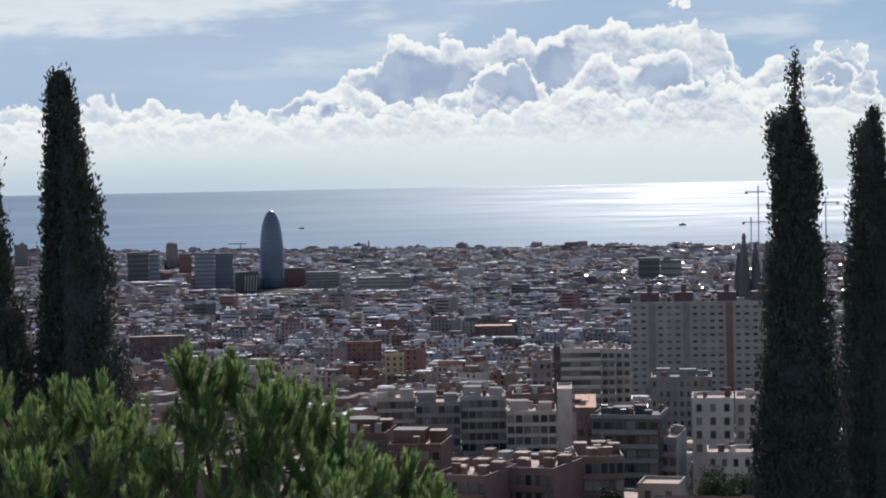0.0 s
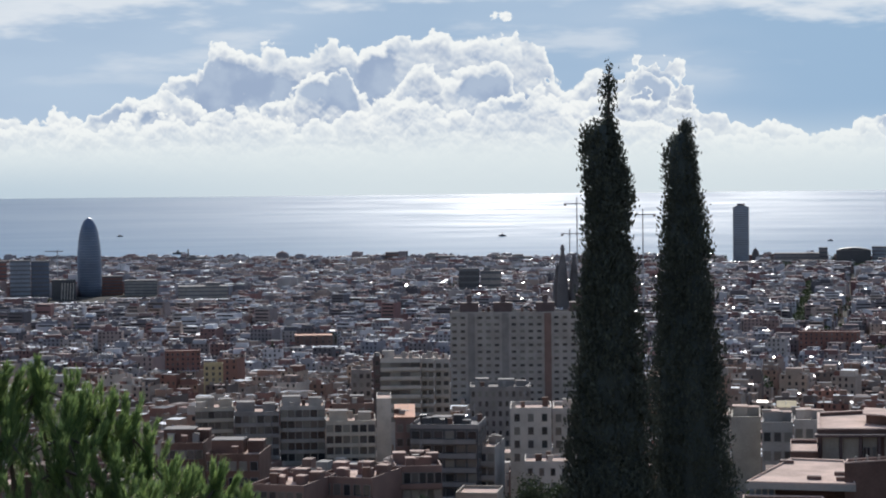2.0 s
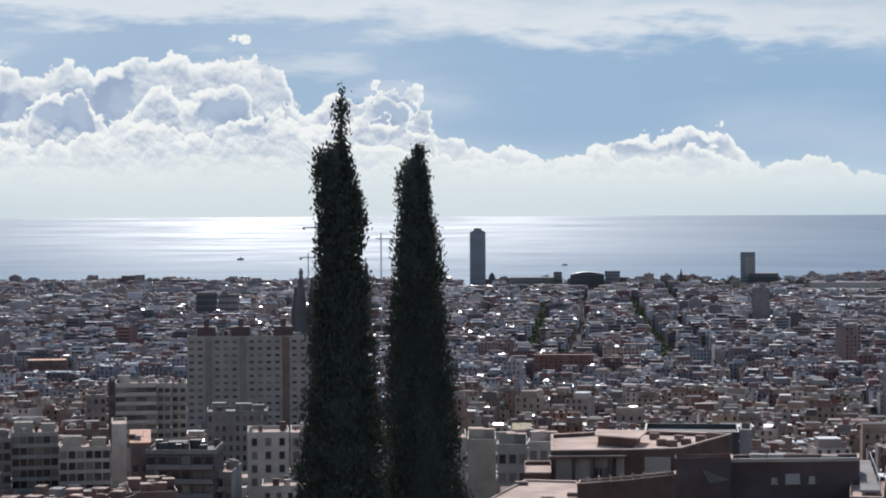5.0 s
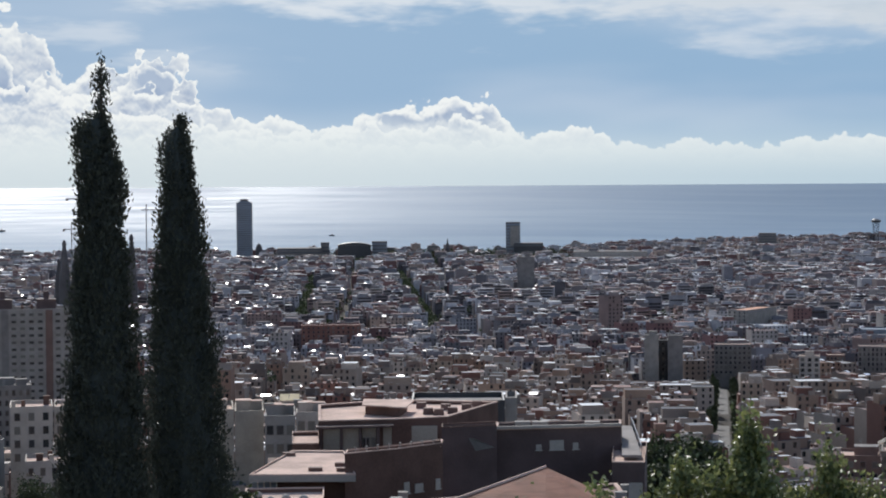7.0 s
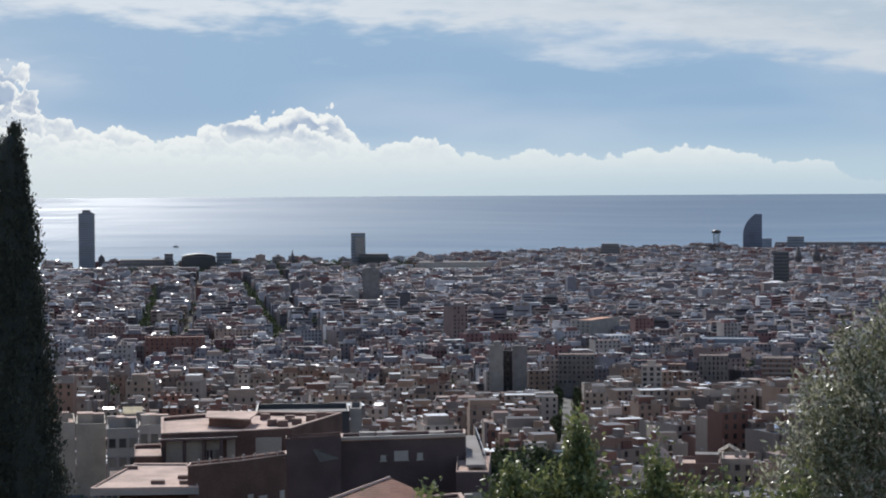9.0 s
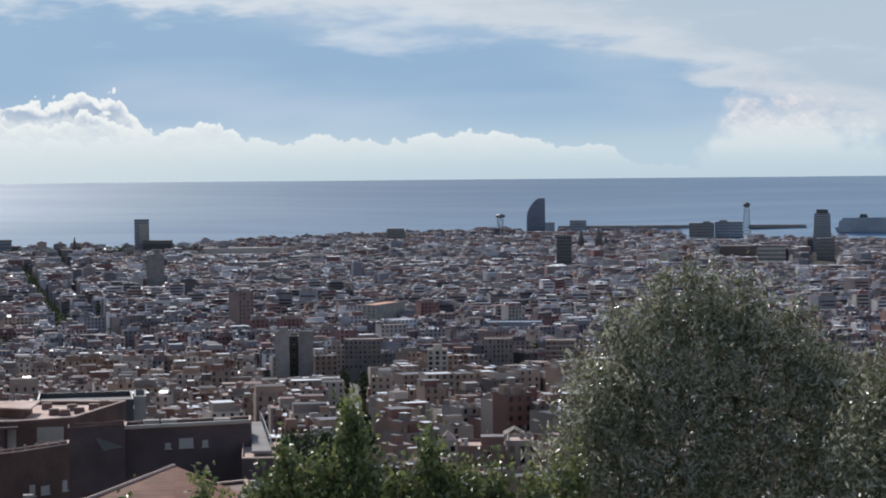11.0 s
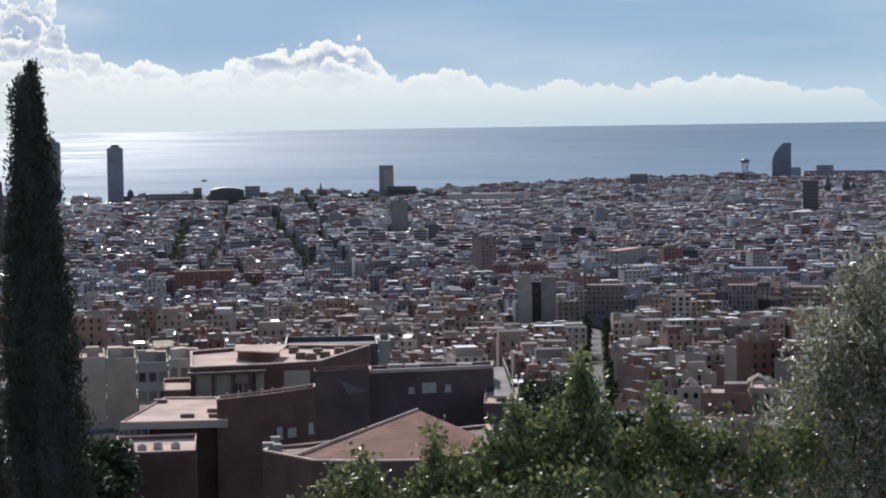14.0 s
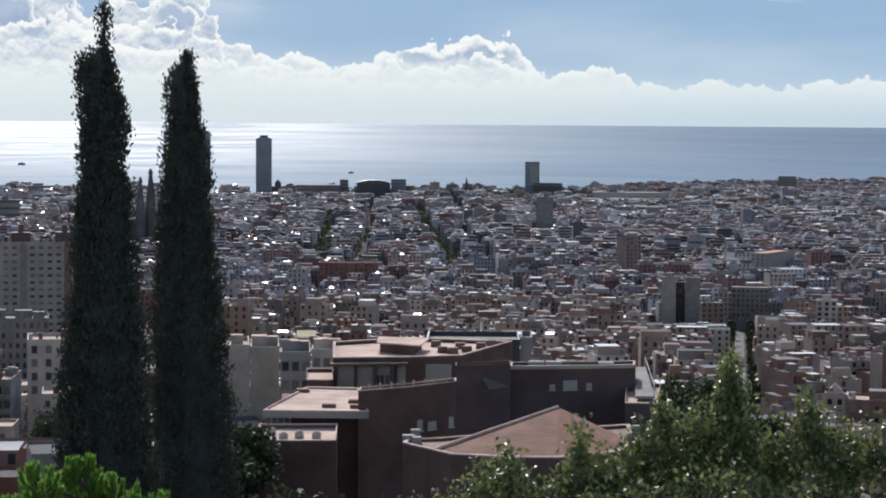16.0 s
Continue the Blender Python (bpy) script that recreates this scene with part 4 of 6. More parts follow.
bmesh.ops.solidify(bm, geom=bm.faces[:], thickness=0.15)
part("gabled_roof", bm, M_WHITE, t, "white gabled roof")
t, w, d, h = flats("row_house", 16.05, 16.6, -7.45, 560, "pinkish house with a small pyramid roof", M_CREAM, 6, floors=2, cols=2, base=-7.9)
bm = bmesh.new()
box(bm, 0, 0, h, w * 0.9, w * 0.9, 2.6, taper=0.05)
part("pyramid_roof", bm, M_TERRACE, t, "terracotta pyramid roof")
flats("apartment_block", -15.32, -14.77, -4.74, 1050, "ochre yellow house block above lower roofs", M_YELLOW, 10, floors=3, cols=3, base=-5.2)
flats("apartment_block", -12.72, -11.64, -3.98, 1650, "long dark block with a pale red roof", M_BROWN, 30, floors=2, cols=6, base=-4.3, roof=M_ORANGE)
flats("apartment_block", -22.55, -20.95, -4.05, 1350, "broad dark block of flats", M_BRICK_DARK, 20, floors=4, cols=9, base=-4.6)
flats("apartment_block", 1.6, 3.3, -3.95, 1500, "broad dark red brick block", M_RED, 16, floors=5, cols=12, base=-4.25)
flats("apartment_block", -16.4, -15.4, -4.35, 1250, "dark red brick block of flats", M_RED, 14, floors=4, cols=7, base=-4.9)
t, w, d, h = flats("apartment_block", 0.3, 0.85, -5.95, 900, "low pale block with a mirror-bright roof panel", M_CREAM, 12, floors=3, cols=3, base=-6.3)
bm = bmesh.new()
for v in box(bm, 0, -1.5, h - 0.6, 4.6, 2.6, 0.12):
    v.co.z += (v.co.y + 1.5) * 0.249 + 0.4
part("roof_panel", bm, M_GLINT, t, "mirror-bright tilted roof panel")
t, w, d, h = flats("apartment_block", 0.9, 1.6, -6.1, 880, "low block with a broad yellowish sheet roof", M_CREAM, 12, floors=3, cols=3, base=-6.4)
bm = bmesh.new()
for v in box(bm, 0, 0, h, w * 0.8, d * 0.8, 0.15):
    v.co.z += v.co.y * 0.2 + 1.0
part("sheet_roof", bm, M_YELLOW, t, "pale yellow sheet roof")

# ---- brown brick complex below the hill ----

SCHOOL_A = 5.5
school = thing("school_building", SCHOOL_A, 200, "large brown brick school complex with flat terracotta terraces", "building", z=120)


def at(a, r, z):
    """A place in the complex's own frame from a direction, a distance and a level."""
    return Vector((r * math.sin(radians(a - SCHOOL_A)), r * math.cos(radians(a - SCHOOL_A)) - 200, z - 120))


def prism(bm, plan, top, bottom):
    up = [bm.verts.new(at(a, r, top)) for a, r in plan]
    down = [bm.verts.new(at(a, r, bottom)) for a, r in plan]
    n = len(plan)
    bm.faces.new(up)
    bm.faces.new(down[::-1])
    for i in range(n):
        bm.faces.new((up[i], down[i], down[(i + 1) % n], up[(i + 1) % n]))


def wing(name, plan, top, bottom, material, deck=M_TERRACE, rim=0.5, coping=M_TERRACE, parent=None):
    """A wing: brick body, parapet walls with a pale coping, roof deck set down between them."""
    parent = parent or school
    bm = bmesh.new()
    prism(bm, plan, top - rim, bottom)
    body = part(name, bm, material, parent)
    cx, cr = sum(p[0] for p in plan) / len(plan), sum(p[1] for p in plan) / len(plan)
    inner = [(a + (cx - a) * 0.035, r + (cr - r) * 0.06) for a, r in plan]
    n = len(plan)
    for i in range(n):
        j = (i + 1) % n
        bm = bmesh.new()
        prism(bm, [plan[i], plan[j], inner[j], inner[i]], top - 0.12, top - rim + 0.002)
        part("parapet", bm, material, body)
        bm = bmesh.new()
        prism(bm, [plan[i], plan[j], inner[j], inner[i]], top, top - 0.118)
        part("coping", bm, coping, body)
    bm = bmesh.new()
    prism(bm, inner, top - rim + 0.06, top - rim + 0.004)
    part("roof_deck", bm, deck, body)
    return body


def shutter(a, p, q, z, w, h):
    """A closed white roller shutter on the wall that runs from p to q, each a direction and a distance."""
    e0, e1 = at(*p, z), at(*q, z)
    c = e0.lerp(e1, (a - p[0]) / (q[0] - p[0]))
    rz = math.degrees(math.atan2(e1.y - e0.y, e1.x - e0.x))
    bm = bmesh.new()
    m = pose(c.x, c.y, c.z, 0, 0, rz)
    for v in box(bm, 0, -0.04, 0, w, 0.1, h) + box(bm, 0, -0.1, -0.08, w + 0.2, 0.22, 0.08):
        v.co = m @ v.co
    part("window_shutter", bm, M_WHITE, school, "white roller shutter")


def school_window(a, r, z, w, h):
    p = at(a, r, z)
    o = put_window(school, p.x, p.y, p.z, w, h, -(a - SCHOOL_A))
    return o


# low front block with skylight domes
front = wing("front_block", [(-0.07, 178), (2.16, 178), (2.2, 188), (-0.05, 188)], 143.8, 120, M_BRICK)
for a, r in ((0.65, 181), (1.1, 182), (1.6, 181.5), (0.3, 184)):
    p = at(a, r, 143.3)
    bm = bmesh.new()
    lathe(bm, [(0.42, 0), (0.42, 0.5), (0.38, 0.6), (0.25, 0.72), (0.04, 0.8)], 10, p.x, p.y, p.z)
    part("skylight_dome", bm, M_WHITE, front, "white skylight dome", True)
# terrace with an overhanging slab over a glazed gallery
bm = bmesh.new()
prism(bm, [(0.6, 191), (3.0, 190.5), (3.0, 206), (0.6, 206)], 144.2, 120)
part("terrace_block", bm, M_BRICK, school)
slab = wing("terrace_roof", [(0.05, 189), (3.1, 188.2), (2.78, 205), (1.3, 206)], 144.95, 144.2, M_PALE, rim=0.25)
for a, r in ((1.95, 192), (2.75, 191.5), (2.7, 195), (1.2, 203)):
    p = at(a, r, 144.75)
    bm = bmesh.new()
    box(bm, p.x, p.y, p.z, 1.3, 0.8, 0.35)
    part("roof_vent", bm, M_BROWN, slab)
for a in (0.12, 0.3, 0.48, 0.66, 0.84):
    p = at(a, 189.6, 141.5)
    bm = bmesh.new()
    box(bm, p.x, p.y, p.z, 0.12, 0.12, 2.7)
    part("gallery_post", bm, M_WHITE, school, "slim white gallery post")
p = at(0.47, 190.6, 141.5)
bm = bmesh.new()
box(bm, p.x, p.y, p.z, 2.6, 0.05, 2.7)
part("gallery_glass", bm, M_STEELGLASS, school)
# long brick wall with cowls along its parapet
wallw = wing("hall_wing", [(2.79, 189.5), (4.2, 192.5), (5.6, 197), (5.6, 199.5), (4.2, 195), (2.85, 192)], 146.75, 120, M_BRICK, rim=0.4)
for k in range(8):
    a = 3.1 + k * 0.32
    p = at(a, 192 + k * 0.75, 146.4)
    bm = bmesh.new()
    lathe(bm, [(0.08, 0), (0.08, 0.45), (0.17, 0.52), (0.1, 0.62)], 8, p.x, p.y, p.z)
    part("vent_cowl", bm, M_PALE, wallw)
for a, w2, h2 in ((4.55, 0.7, 1.1), (4.9, 1.1, 0.8), (5.45, 0.6, 1.0)):
    shutter(a, (4.2, 192.5), (5.6, 197), 142.2, w2, h2)
# stair tower and upper wing
wing("stair_tower", [(5.58, 204), (7.16, 206), (7.16, 209), (5.58, 207)], 147.4, 120, M_BRICK_DARK, rim=0.5, coping=M_BRICK)
upper = wing("upper_wing", [(2.05, 215), (4.2, 216), (5.75, 218), (7.2, 233), (4.2, 236), (2.05, 231)], 146.9, 120, M_BRICK, rim=0.5)
bm = bmesh.new()
prism(bm, [(3.4, 224), (4.35, 221), (4.6, 227), (3.5, 229)], 147.5, 146.3)
part("roof_pavilion", bm, M_BRICK, upper)
bm = bmesh.new()
prism(bm, [(3.3, 223.2), (4.55, 220.2), (4.8, 227.5), (3.35, 229.5)], 147.65, 147.504)
part("pavilion_roof", bm, M_TERRACE, upper, "sunlit terracotta pavilion roof")
for a, r in ((5.2, 224), (5.5, 223), (5.9, 224.5), (5.7, 228), (6.3, 228), (5.0, 230), (6.6, 231)):
    p = at(a, r, 146.45)
    bm = bmesh.new()
    box(bm, p.x, p.y, p.z, 1.2, 1.0, 0.7, taper=0.9)
    part("roof_plant", bm, M_BROWN, upper)
for a, w2 in ((2.42, 1.75), (2.98, 1.95), (3.5, 1.5), (4.02, 0.9), (4.85, 4.6)):
    p = at(a, float(np.interp(a, [2.05, 4.2, 5.75], [215, 216, 218])) - 0.1, 142.9)
    bm = bmesh.new()
    box(bm, p.x, p.y, p.z, w2, 0.25, 3.1, -3 if a > 4.2 else -1)
    part("wall_panel", bm, M_CREAM, school, "cream rendered wall panel")
for a in (2.12, 2.7, 3.24, 3.76):
    p = at(a, 214.9, 142.9)
    bm = bmesh.new()
    box(bm, p.x, p.y, p.z, 0.3, 0.5, 3.3)
    part("wall_pier", bm, M_BRICK_DARK, school)
for a in (3.36, 3.46, 3.62):
    school_window(a, 215.3, 143.6, 0.3, 1.3)
# overhanging roof edge along the upper wing
bm = bmesh.new()
prism(bm, [(1.98, 213.8), (4.2, 214.8), (4.2, 216.4), (1.98, 215.4)], 146.35, 146.1)
part("roof_edge", bm, M_BRICK_DARK, school)
wing("side_annex", [(1.3, 208), (2.05, 208), (2.05, 218), (1.3, 218)], 145.4, 120, M_BRICK)
# dark long wing
dark = wing("long_wing", [(7.1, 209), (10.72, 212), (10.72, 218), (7.16, 215)], 146.55, 120, M_BRICK_DARK, deck=M_GREY, rim=0.5)
for a, w2, h2 in ((8.35, 0.6, 0.6), (8.86, 1.5, 1.0), (9.4, 0.6, 0.7)):
    shutter(a, (7.1, 209), (10.72, 212), 144.2, w2, h2)
bm = bmesh.new()
prism(bm, [(7.1, 208.6), (10.72, 211.6), (10.72, 211.9), (7.1, 208.9)], 146.85, 146.554)
part("edge_rail", bm, M_WHITE, dark)
for a in (7.9, 8.4, 9.9):
    p = at(a, 213, 146.1)
    bm = bmesh.new()
    box(bm, p.x, p.y, p.z, 1.6, 1.2, 0.8)
    part("roof_plant", bm, M_PALE, dark)
bm = bmesh.new()
prism(bm, [(10.74, 203), (11.3, 203), (11.02, 228), (10.74, 228)], 144.66, 144.42)
side = part("side_terrace", bm, M_GREY, school, "narrow grey side terrace")
rail = [(11.29 - 0.28 * k / 6, 203.3 + 24.5 * k / 6) for k in range(7)]
for a, r in rail:
    bm = bmesh.new()
    tube(bm, [at(a, r, 144.55), at(a, r, 145.6)], [0.05, 0.05], 5)
    part("rail_post", bm, M_METAL, side)
bm = bmesh.new()
tube(bm, [at(a, r, 145.6) for a, r in rail], [0.05] * 7, 5)
part("handrail", bm, M_METAL, side)
pav = wing("end_pavilion", [(10.45, 200), (11.38, 200), (11.45, 216), (10.5, 216)], 144.4, 120, M_BRICK_DARK)
shutter(11.12, (10.45, 200), (11.38, 200), 140.8, 1.4, 1.5)
bm = bmesh.new()
vs = [bm.verts.new(at(a, r, z)) for a, r, z in ((6.35, 203.5, 146.3), (6.5, 203.5, 146.3), (7.1, 203.9, 145.3), (6.55, 203.4, 145.0))]
bm.faces.new(vs)
bmesh.ops.solidify(bm, geom=bm.faces[:], thickness=0.08)
part("stair_flight", bm, M_PALE, school, "pale slanting outdoor stair")
# hall with a hipped tile roof
HALL = [(4.08, 163), (5.49, 157.5), (7.0, 156.5), (8.54, 156.5), (10.28, 160), (10.9, 166), (10.6, 175), (8.2, 171), (5.0, 165.5), (4.2, 165)]
hall = wing("chapel_hall", HALL, 146.0, 118, M_BRICK, deck=M_BROWN, rim=0.35)
apex = at(8.55, 170, 148.0)
EAVES = [(5.0, 160.5), (6.2, 159), (8.54, 158.6), (9.6, 160.5), (10.25, 164), (10.4, 169), (9.6, 174), (8.0, 170.5)]
for i in range(len(EAVES)):
    p, q = at(*EAVES[i], 145.72), at(*EAVES[(i + 1) % len(EAVES)], 145.72)
    bm = bmesh.new()
    bm.faces.new([bm.verts.new(v) for v in (p, q, apex)])
    facet = part("roof_facet", bm, M_TILE_BED, hall)
    up = (q - p).cross(apex - p).normalized() * 0.05
    if up.z < 0:
        up = -up
    n = 24
    for k in range(n):
        e0, e1 = k / n, (k + 1.15) / n
        e1 = min(e1, 0.999)
        bm = bmesh.new()
        lo, hi = up * 0.75, up * 0.3
        vs = [bm.verts.new(v) for v in (p.lerp(apex, e0) + lo, q.lerp(apex, e0) + lo, q.lerp(apex, e1) + hi, p.lerp(apex, e1) + hi)]
        ws = [bm.verts.new(v) for v in (p.lerp(apex, e0), q.lerp(apex, e0))]
        bm.faces.new(vs)
        bm.faces.new((vs[0], vs[1], ws[1], ws[0]))
        part("tile_course", bm, M_TILE, facet)
# Pale strip along the hip, coloured as the sunlit facet beyond it.
bm = bmesh.new()
tube(bm, [at(*EAVES[0], 145.8), apex + Vector((0, 0, 0.06))], [0.2, 0.14], 6)
part("ridge_cap", bm, M_TERRACE, hall, "pale terracotta strip standing in for a sunlit roof facet")
for a, r, w2 in ((4.25, 165, 1.0), (4.5, 164, 0.7), (4.45, 168, 0.8), (10.7, 168, 1.0), (10.8, 172, 0.7)):
    p = at(a, r, 145.7)
    bm = bmesh.new()
    box(bm, p.x, p.y, p.z, w2, 0.8, 0.6)
    part("roof_vent", bm, M_PALE, hall)
keep_clear(-0.3, 11.5, 236, -6.75)
keep_clear(2.2, 7.2, 240, -6.45)

# dark building behind the complex
flats("apartment_block", 4.72, 7.4, -6.12, 300, "long dark grey building with a pale gable at its end", M_DARK, 12, floors=0, cols=0, base=-6.6, roof=M_GREY)
flats("apartment_block", 7.42, 7.75, -6.05, 301, "narrow pale stair house beside a dark building", M_PALE, 10, floors=0, cols=0, base=-6.6, roof=M_GREY)

# ---- trees on the hill ----

RNG = np.random.default_rng(11)


def unit(n):
    v = RNG.normal(size=(n, 3))
    return v / np.linalg.norm(v, axis=1)[:, None]


def blades(name, centre, along, length, width, material, parent, fold=0.15, label=""):
    """Many small leaves as one crown mesh: centres (n, 3), directions (n, 3); each leaf a pointed, folded blade."""
    n = len(centre)
    side = np.cross(along, unit(n))
    side /= np.linalg.norm(side, axis=1)[:, None] + 1e-9
    nor = np.cross(along, side)
    L, Wd = np.broadcast_to(length, n)[:, None], np.broadcast_to(width, n)[:, None]
    v = np.stack([centre - along * L / 2, centre + side * Wd / 2 + nor * Wd * fold, centre + along * L / 2, centre - side * Wd / 2 + nor * Wd * fold], 1)
    me = mesh_of(name, v, np.arange(4 * n).reshape(-1, 4), material)
    return hang(new(name, me), parent, label)


def limbs(t, base, tips, radius, material=M_BARK, name="limb", start=0.35):
    """A trunk's limbs: each a bent, tapered tube from the trunk to a tip."""
    base = Vector(base)
    for i, tip in enumerate(tips):
        tip = Vector(tip)
        root = base + Vector((0, 0, (tip.z - base.z) * random.uniform(start, start + 0.3)))
        mid = root.lerp(tip, 0.5) + Vector((random.uniform(-.1, .1), random.uniform(-.1, .1), random.uniform(-.12, .02))) * (tip - root).length
        bm = bmesh.new()
        tube(bm, [root, mid, tip], [radius * 0.6, radius * 0.4, radius * 0.12], 6)
        part(name, bm, material, t)


def cypress(a, r, el, profile, label, seed, bare=0.0, lean=0.0):
    """A tall narrow cypress. profile: (metres below the tip, width left of the axis, width right of it)."""
    global RNG
    RNG = np.random.default_rng(seed)
    random.seed(seed)
    z0 = ground_z(r) - 0.1
    t = thing("cypress_tree", a, r, label, "tree", "cypresses on the slope", z=z0)
    H = height(el, r) - z0
    d, lw, rw = (np.array([p[i] for p in profile]) for i in range(3))
    lw, rw = (q * np.interp(d, [0, 4, 7], [0.9, 0.94, 1.04]) for q in (lw, rw))
    bm = bmesh.new()
    tube(bm, [(0, 0, 0), (0.02, 0, H * 0.5), (lean * 0.3, 0, H * 0.85), (lean, 0, H * 0.99)], [0.2, 0.13, 0.05, 0.012], 8)
    part("trunk", bm, M_BARK, t)
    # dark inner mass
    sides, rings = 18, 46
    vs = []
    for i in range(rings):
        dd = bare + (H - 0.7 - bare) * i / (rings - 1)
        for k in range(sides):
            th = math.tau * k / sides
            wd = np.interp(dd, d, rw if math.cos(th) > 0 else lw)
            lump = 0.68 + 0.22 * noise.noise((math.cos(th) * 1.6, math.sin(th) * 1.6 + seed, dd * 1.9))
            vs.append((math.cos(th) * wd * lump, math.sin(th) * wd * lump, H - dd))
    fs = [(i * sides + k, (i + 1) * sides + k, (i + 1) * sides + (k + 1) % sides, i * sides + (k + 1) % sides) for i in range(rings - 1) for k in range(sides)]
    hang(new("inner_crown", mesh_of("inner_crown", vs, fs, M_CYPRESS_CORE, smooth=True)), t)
    # upright sprays in clumps over the surface
    nc = 4200
    dd = bare * 0.97 + (H - 0.6 - bare * 0.97) * RNG.random(nc) ** 0.8
    th = RNG.random(nc) * math.tau
    wd = np.where(np.cos(th) > 0, np.interp(dd, d, rw), np.interp(dd, d, lw))
    lump = np.array([0.93 + 0.30 * noise.noise((math.cos(q) * 1.6, math.sin(q) * 1.6 + seed, e * 1.9)) + 0.12 * noise.noise((math.cos(q) * 5, math.sin(q) * 5 + seed, e * 6)) for q, e in zip(th, dd)])
    rad = wd * lump * (0.78 + 0.22 * RNG.random(nc))
    c = np.stack([np.cos(th) * rad, np.sin(th) * rad, H - dd], 1)
    if bare:
        nb = 34
        db = bare * RNG.random(nb) ** 0.6
        q = RNG.random(nb) * math.tau
        rb = np.interp(db, d, rw) * (0.2 + 0.8 * RNG.random(nb))
        c = np.concatenate([c, np.stack([lean * (1 - db / bare * 0.6) + np.cos(q) * rb, np.sin(q) * rb, H - db], 1)])
        th = np.concatenate([th, q])
    per = 12
    cc = np.repeat(c, per, 0) + RNG.normal(size=(len(c) * per, 3)) * (0.055, 0.055, 0.075)
    out = np.stack([np.cos(np.repeat(th, per)), np.sin(np.repeat(th, per)), np.zeros(len(c) * per)], 1)
    al = out * 0.35 + np.array((0, 0, 0.9)) + RNG.normal(size=cc.shape) * 0.4
    al /= np.linalg.norm(al, axis=1)[:, None]
    blades("crown", cc, al, 0.05 + 0.07 * RNG.random(len(cc)), 0.026 + 0.024 * RNG.random(len(cc)), M_CYPRESS, t, label="dark green scale-leaf crown")
    return t


P1 = [(0, .02, .05), (.5, .08, .06), (1.0, .10, .10), (1.12, .34, .12), (1.25, .46, .18), (1.5, .46, .28), (1.9, .38, .42), (2.7, .38, .46), (3.6, .44, .50), (4.4, .52, .58), (5.2, .60, .66), (6.2, .66, .74), (7.2, .70, .86), (9, .78, .95), (12.5, .7, .85)]
P2 = [(0, .02, .03), (.22, .22, .10), (.45, .50, .22), (.8, .50, .24), (1.3, .46, .32), (2.0, .53, .50), (3.0, .58, .60), (4.2, .64, .74), (5.3, .69, .84), (6.4, .70, .92), (7.6, .66, 1.02), (9.2, .75, 1.05), (12.5, .7, .9)]
P3 = [(0, .08, .05), (.3, .15, .16), (.7, .17, .30), (1.4, .22, .40), (2.2, .27, .60), (3.2, .33, .74), (4.4, .40, .95), (6, .5, 1.1), (12, .6, 1.1)]
cypress(-4.2, 33, 3.86, P1, "tall dark cypress with a thin bare leader at its tip", 5, bare=1.1, lean=0.06)
cypress(-1.92, 40, 1.95, P2, "tall dark cypress with a slightly bent pointed tip", 9, bare=0.15, lean=0.05)
cypress(-24.88, 30, 3.5, P3, "tall dark cypress with a blunt top, broad at its foot", 14)
cypress(-27.2, 30, 2.2, P3, "tall dark cypress beside a broader one", 21)


def shoots(t, tips, ways, per, length, width, spread, material, label):
    """Pine shoots: needles set all round each short upright twig."""
    n = len(tips)
    k = np.repeat(np.arange(n), per)
    s = RNG.random(n * per)
    w = ways[k]
    q = unit(n * per)
    q -= w * np.sum(q * w, 1)[:, None]
    q /= np.linalg.norm(q, axis=1)[:, None]
    al = w * (0.75 + 0.5 * s[:, None]) + q * (0.62 - 0.30 * s[:, None])
    al /= np.linalg.norm(al, axis=1)[:, None]
    root = tips[k] - w * ((1 - s) * spread)[:, None]
    ln = length * (0.7 + 0.5 * RNG.random(n * per))
    blades("needles", root + al * (ln / 2)[:, None], al, ln, width, material, t, 0.0, label)


def pine(name, a, r, lobes, per_lobe, needle, label, material, seed, spread=0.16):
    """A young pine: trunk, limbs and domes of upright shoots. lobes: direction, elevation of the top, radius, nearer by."""
    global RNG
    RNG = np.random.default_rng(seed)
    random.seed(seed)
    t = thing(name, a, r, label, "tree", z=ground_z(r) - 0.1)
    inv = t.matrix_world.inverted()
    tips, ways, ends = [], [], []
    for la, le, R, dr in lobes:
        x, y = polar(la, r - dr)
        top = inv @ Vector((x, y, height(le, r - dr)))
        ends.append(top - Vector((0, 0, R * 0.9)))
        for _ in range(per_lobe):
            v = Vector(RNG.normal(size=3)).normalized()
            v.z = abs(v.z) * 1.2 - 0.15
            rr = R * RNG.random() ** 0.35
            tips.append(top + Vector((v.x * rr * 1.1, v.y * rr, (v.z - 1) * R if v.z < 1 else 0)))
            way = Vector((v.x * 0.55, v.y * 0.55, 1.0)).normalized()
            ways.append(way)
        tips.append(top)
        ways.append(Vector((0.05, 0, 1)).normalized())
    limbs(t, (0, 0, 0), ends, 0.09)
    bm = bmesh.new()
    tube(bm, [(0, 0, 0), (0.05, 0, 1.2), (0, 0, max(e.z for e in ends) * 0.8)], [0.13, 0.1, 0.05], 8)
    part("trunk", bm, M_BARK, t)
    bm = bmesh.new()
    for tip, way in list(zip(tips, ways))[::2]:
        end = min(ends, key=lambda e: (e - tip).length)
        tube(bm, [end, tip - way * spread * 0.5], [0.012, 0.006], 4)
    tagged(part("twigs", bm, M_BARK, t), kind="stuff")
    shoots(t, np.array([list(p) for p in tips]), np.array([list(w) for w in ways]), 190, needle, 0.007, spread, material, "upright green needle shoots")


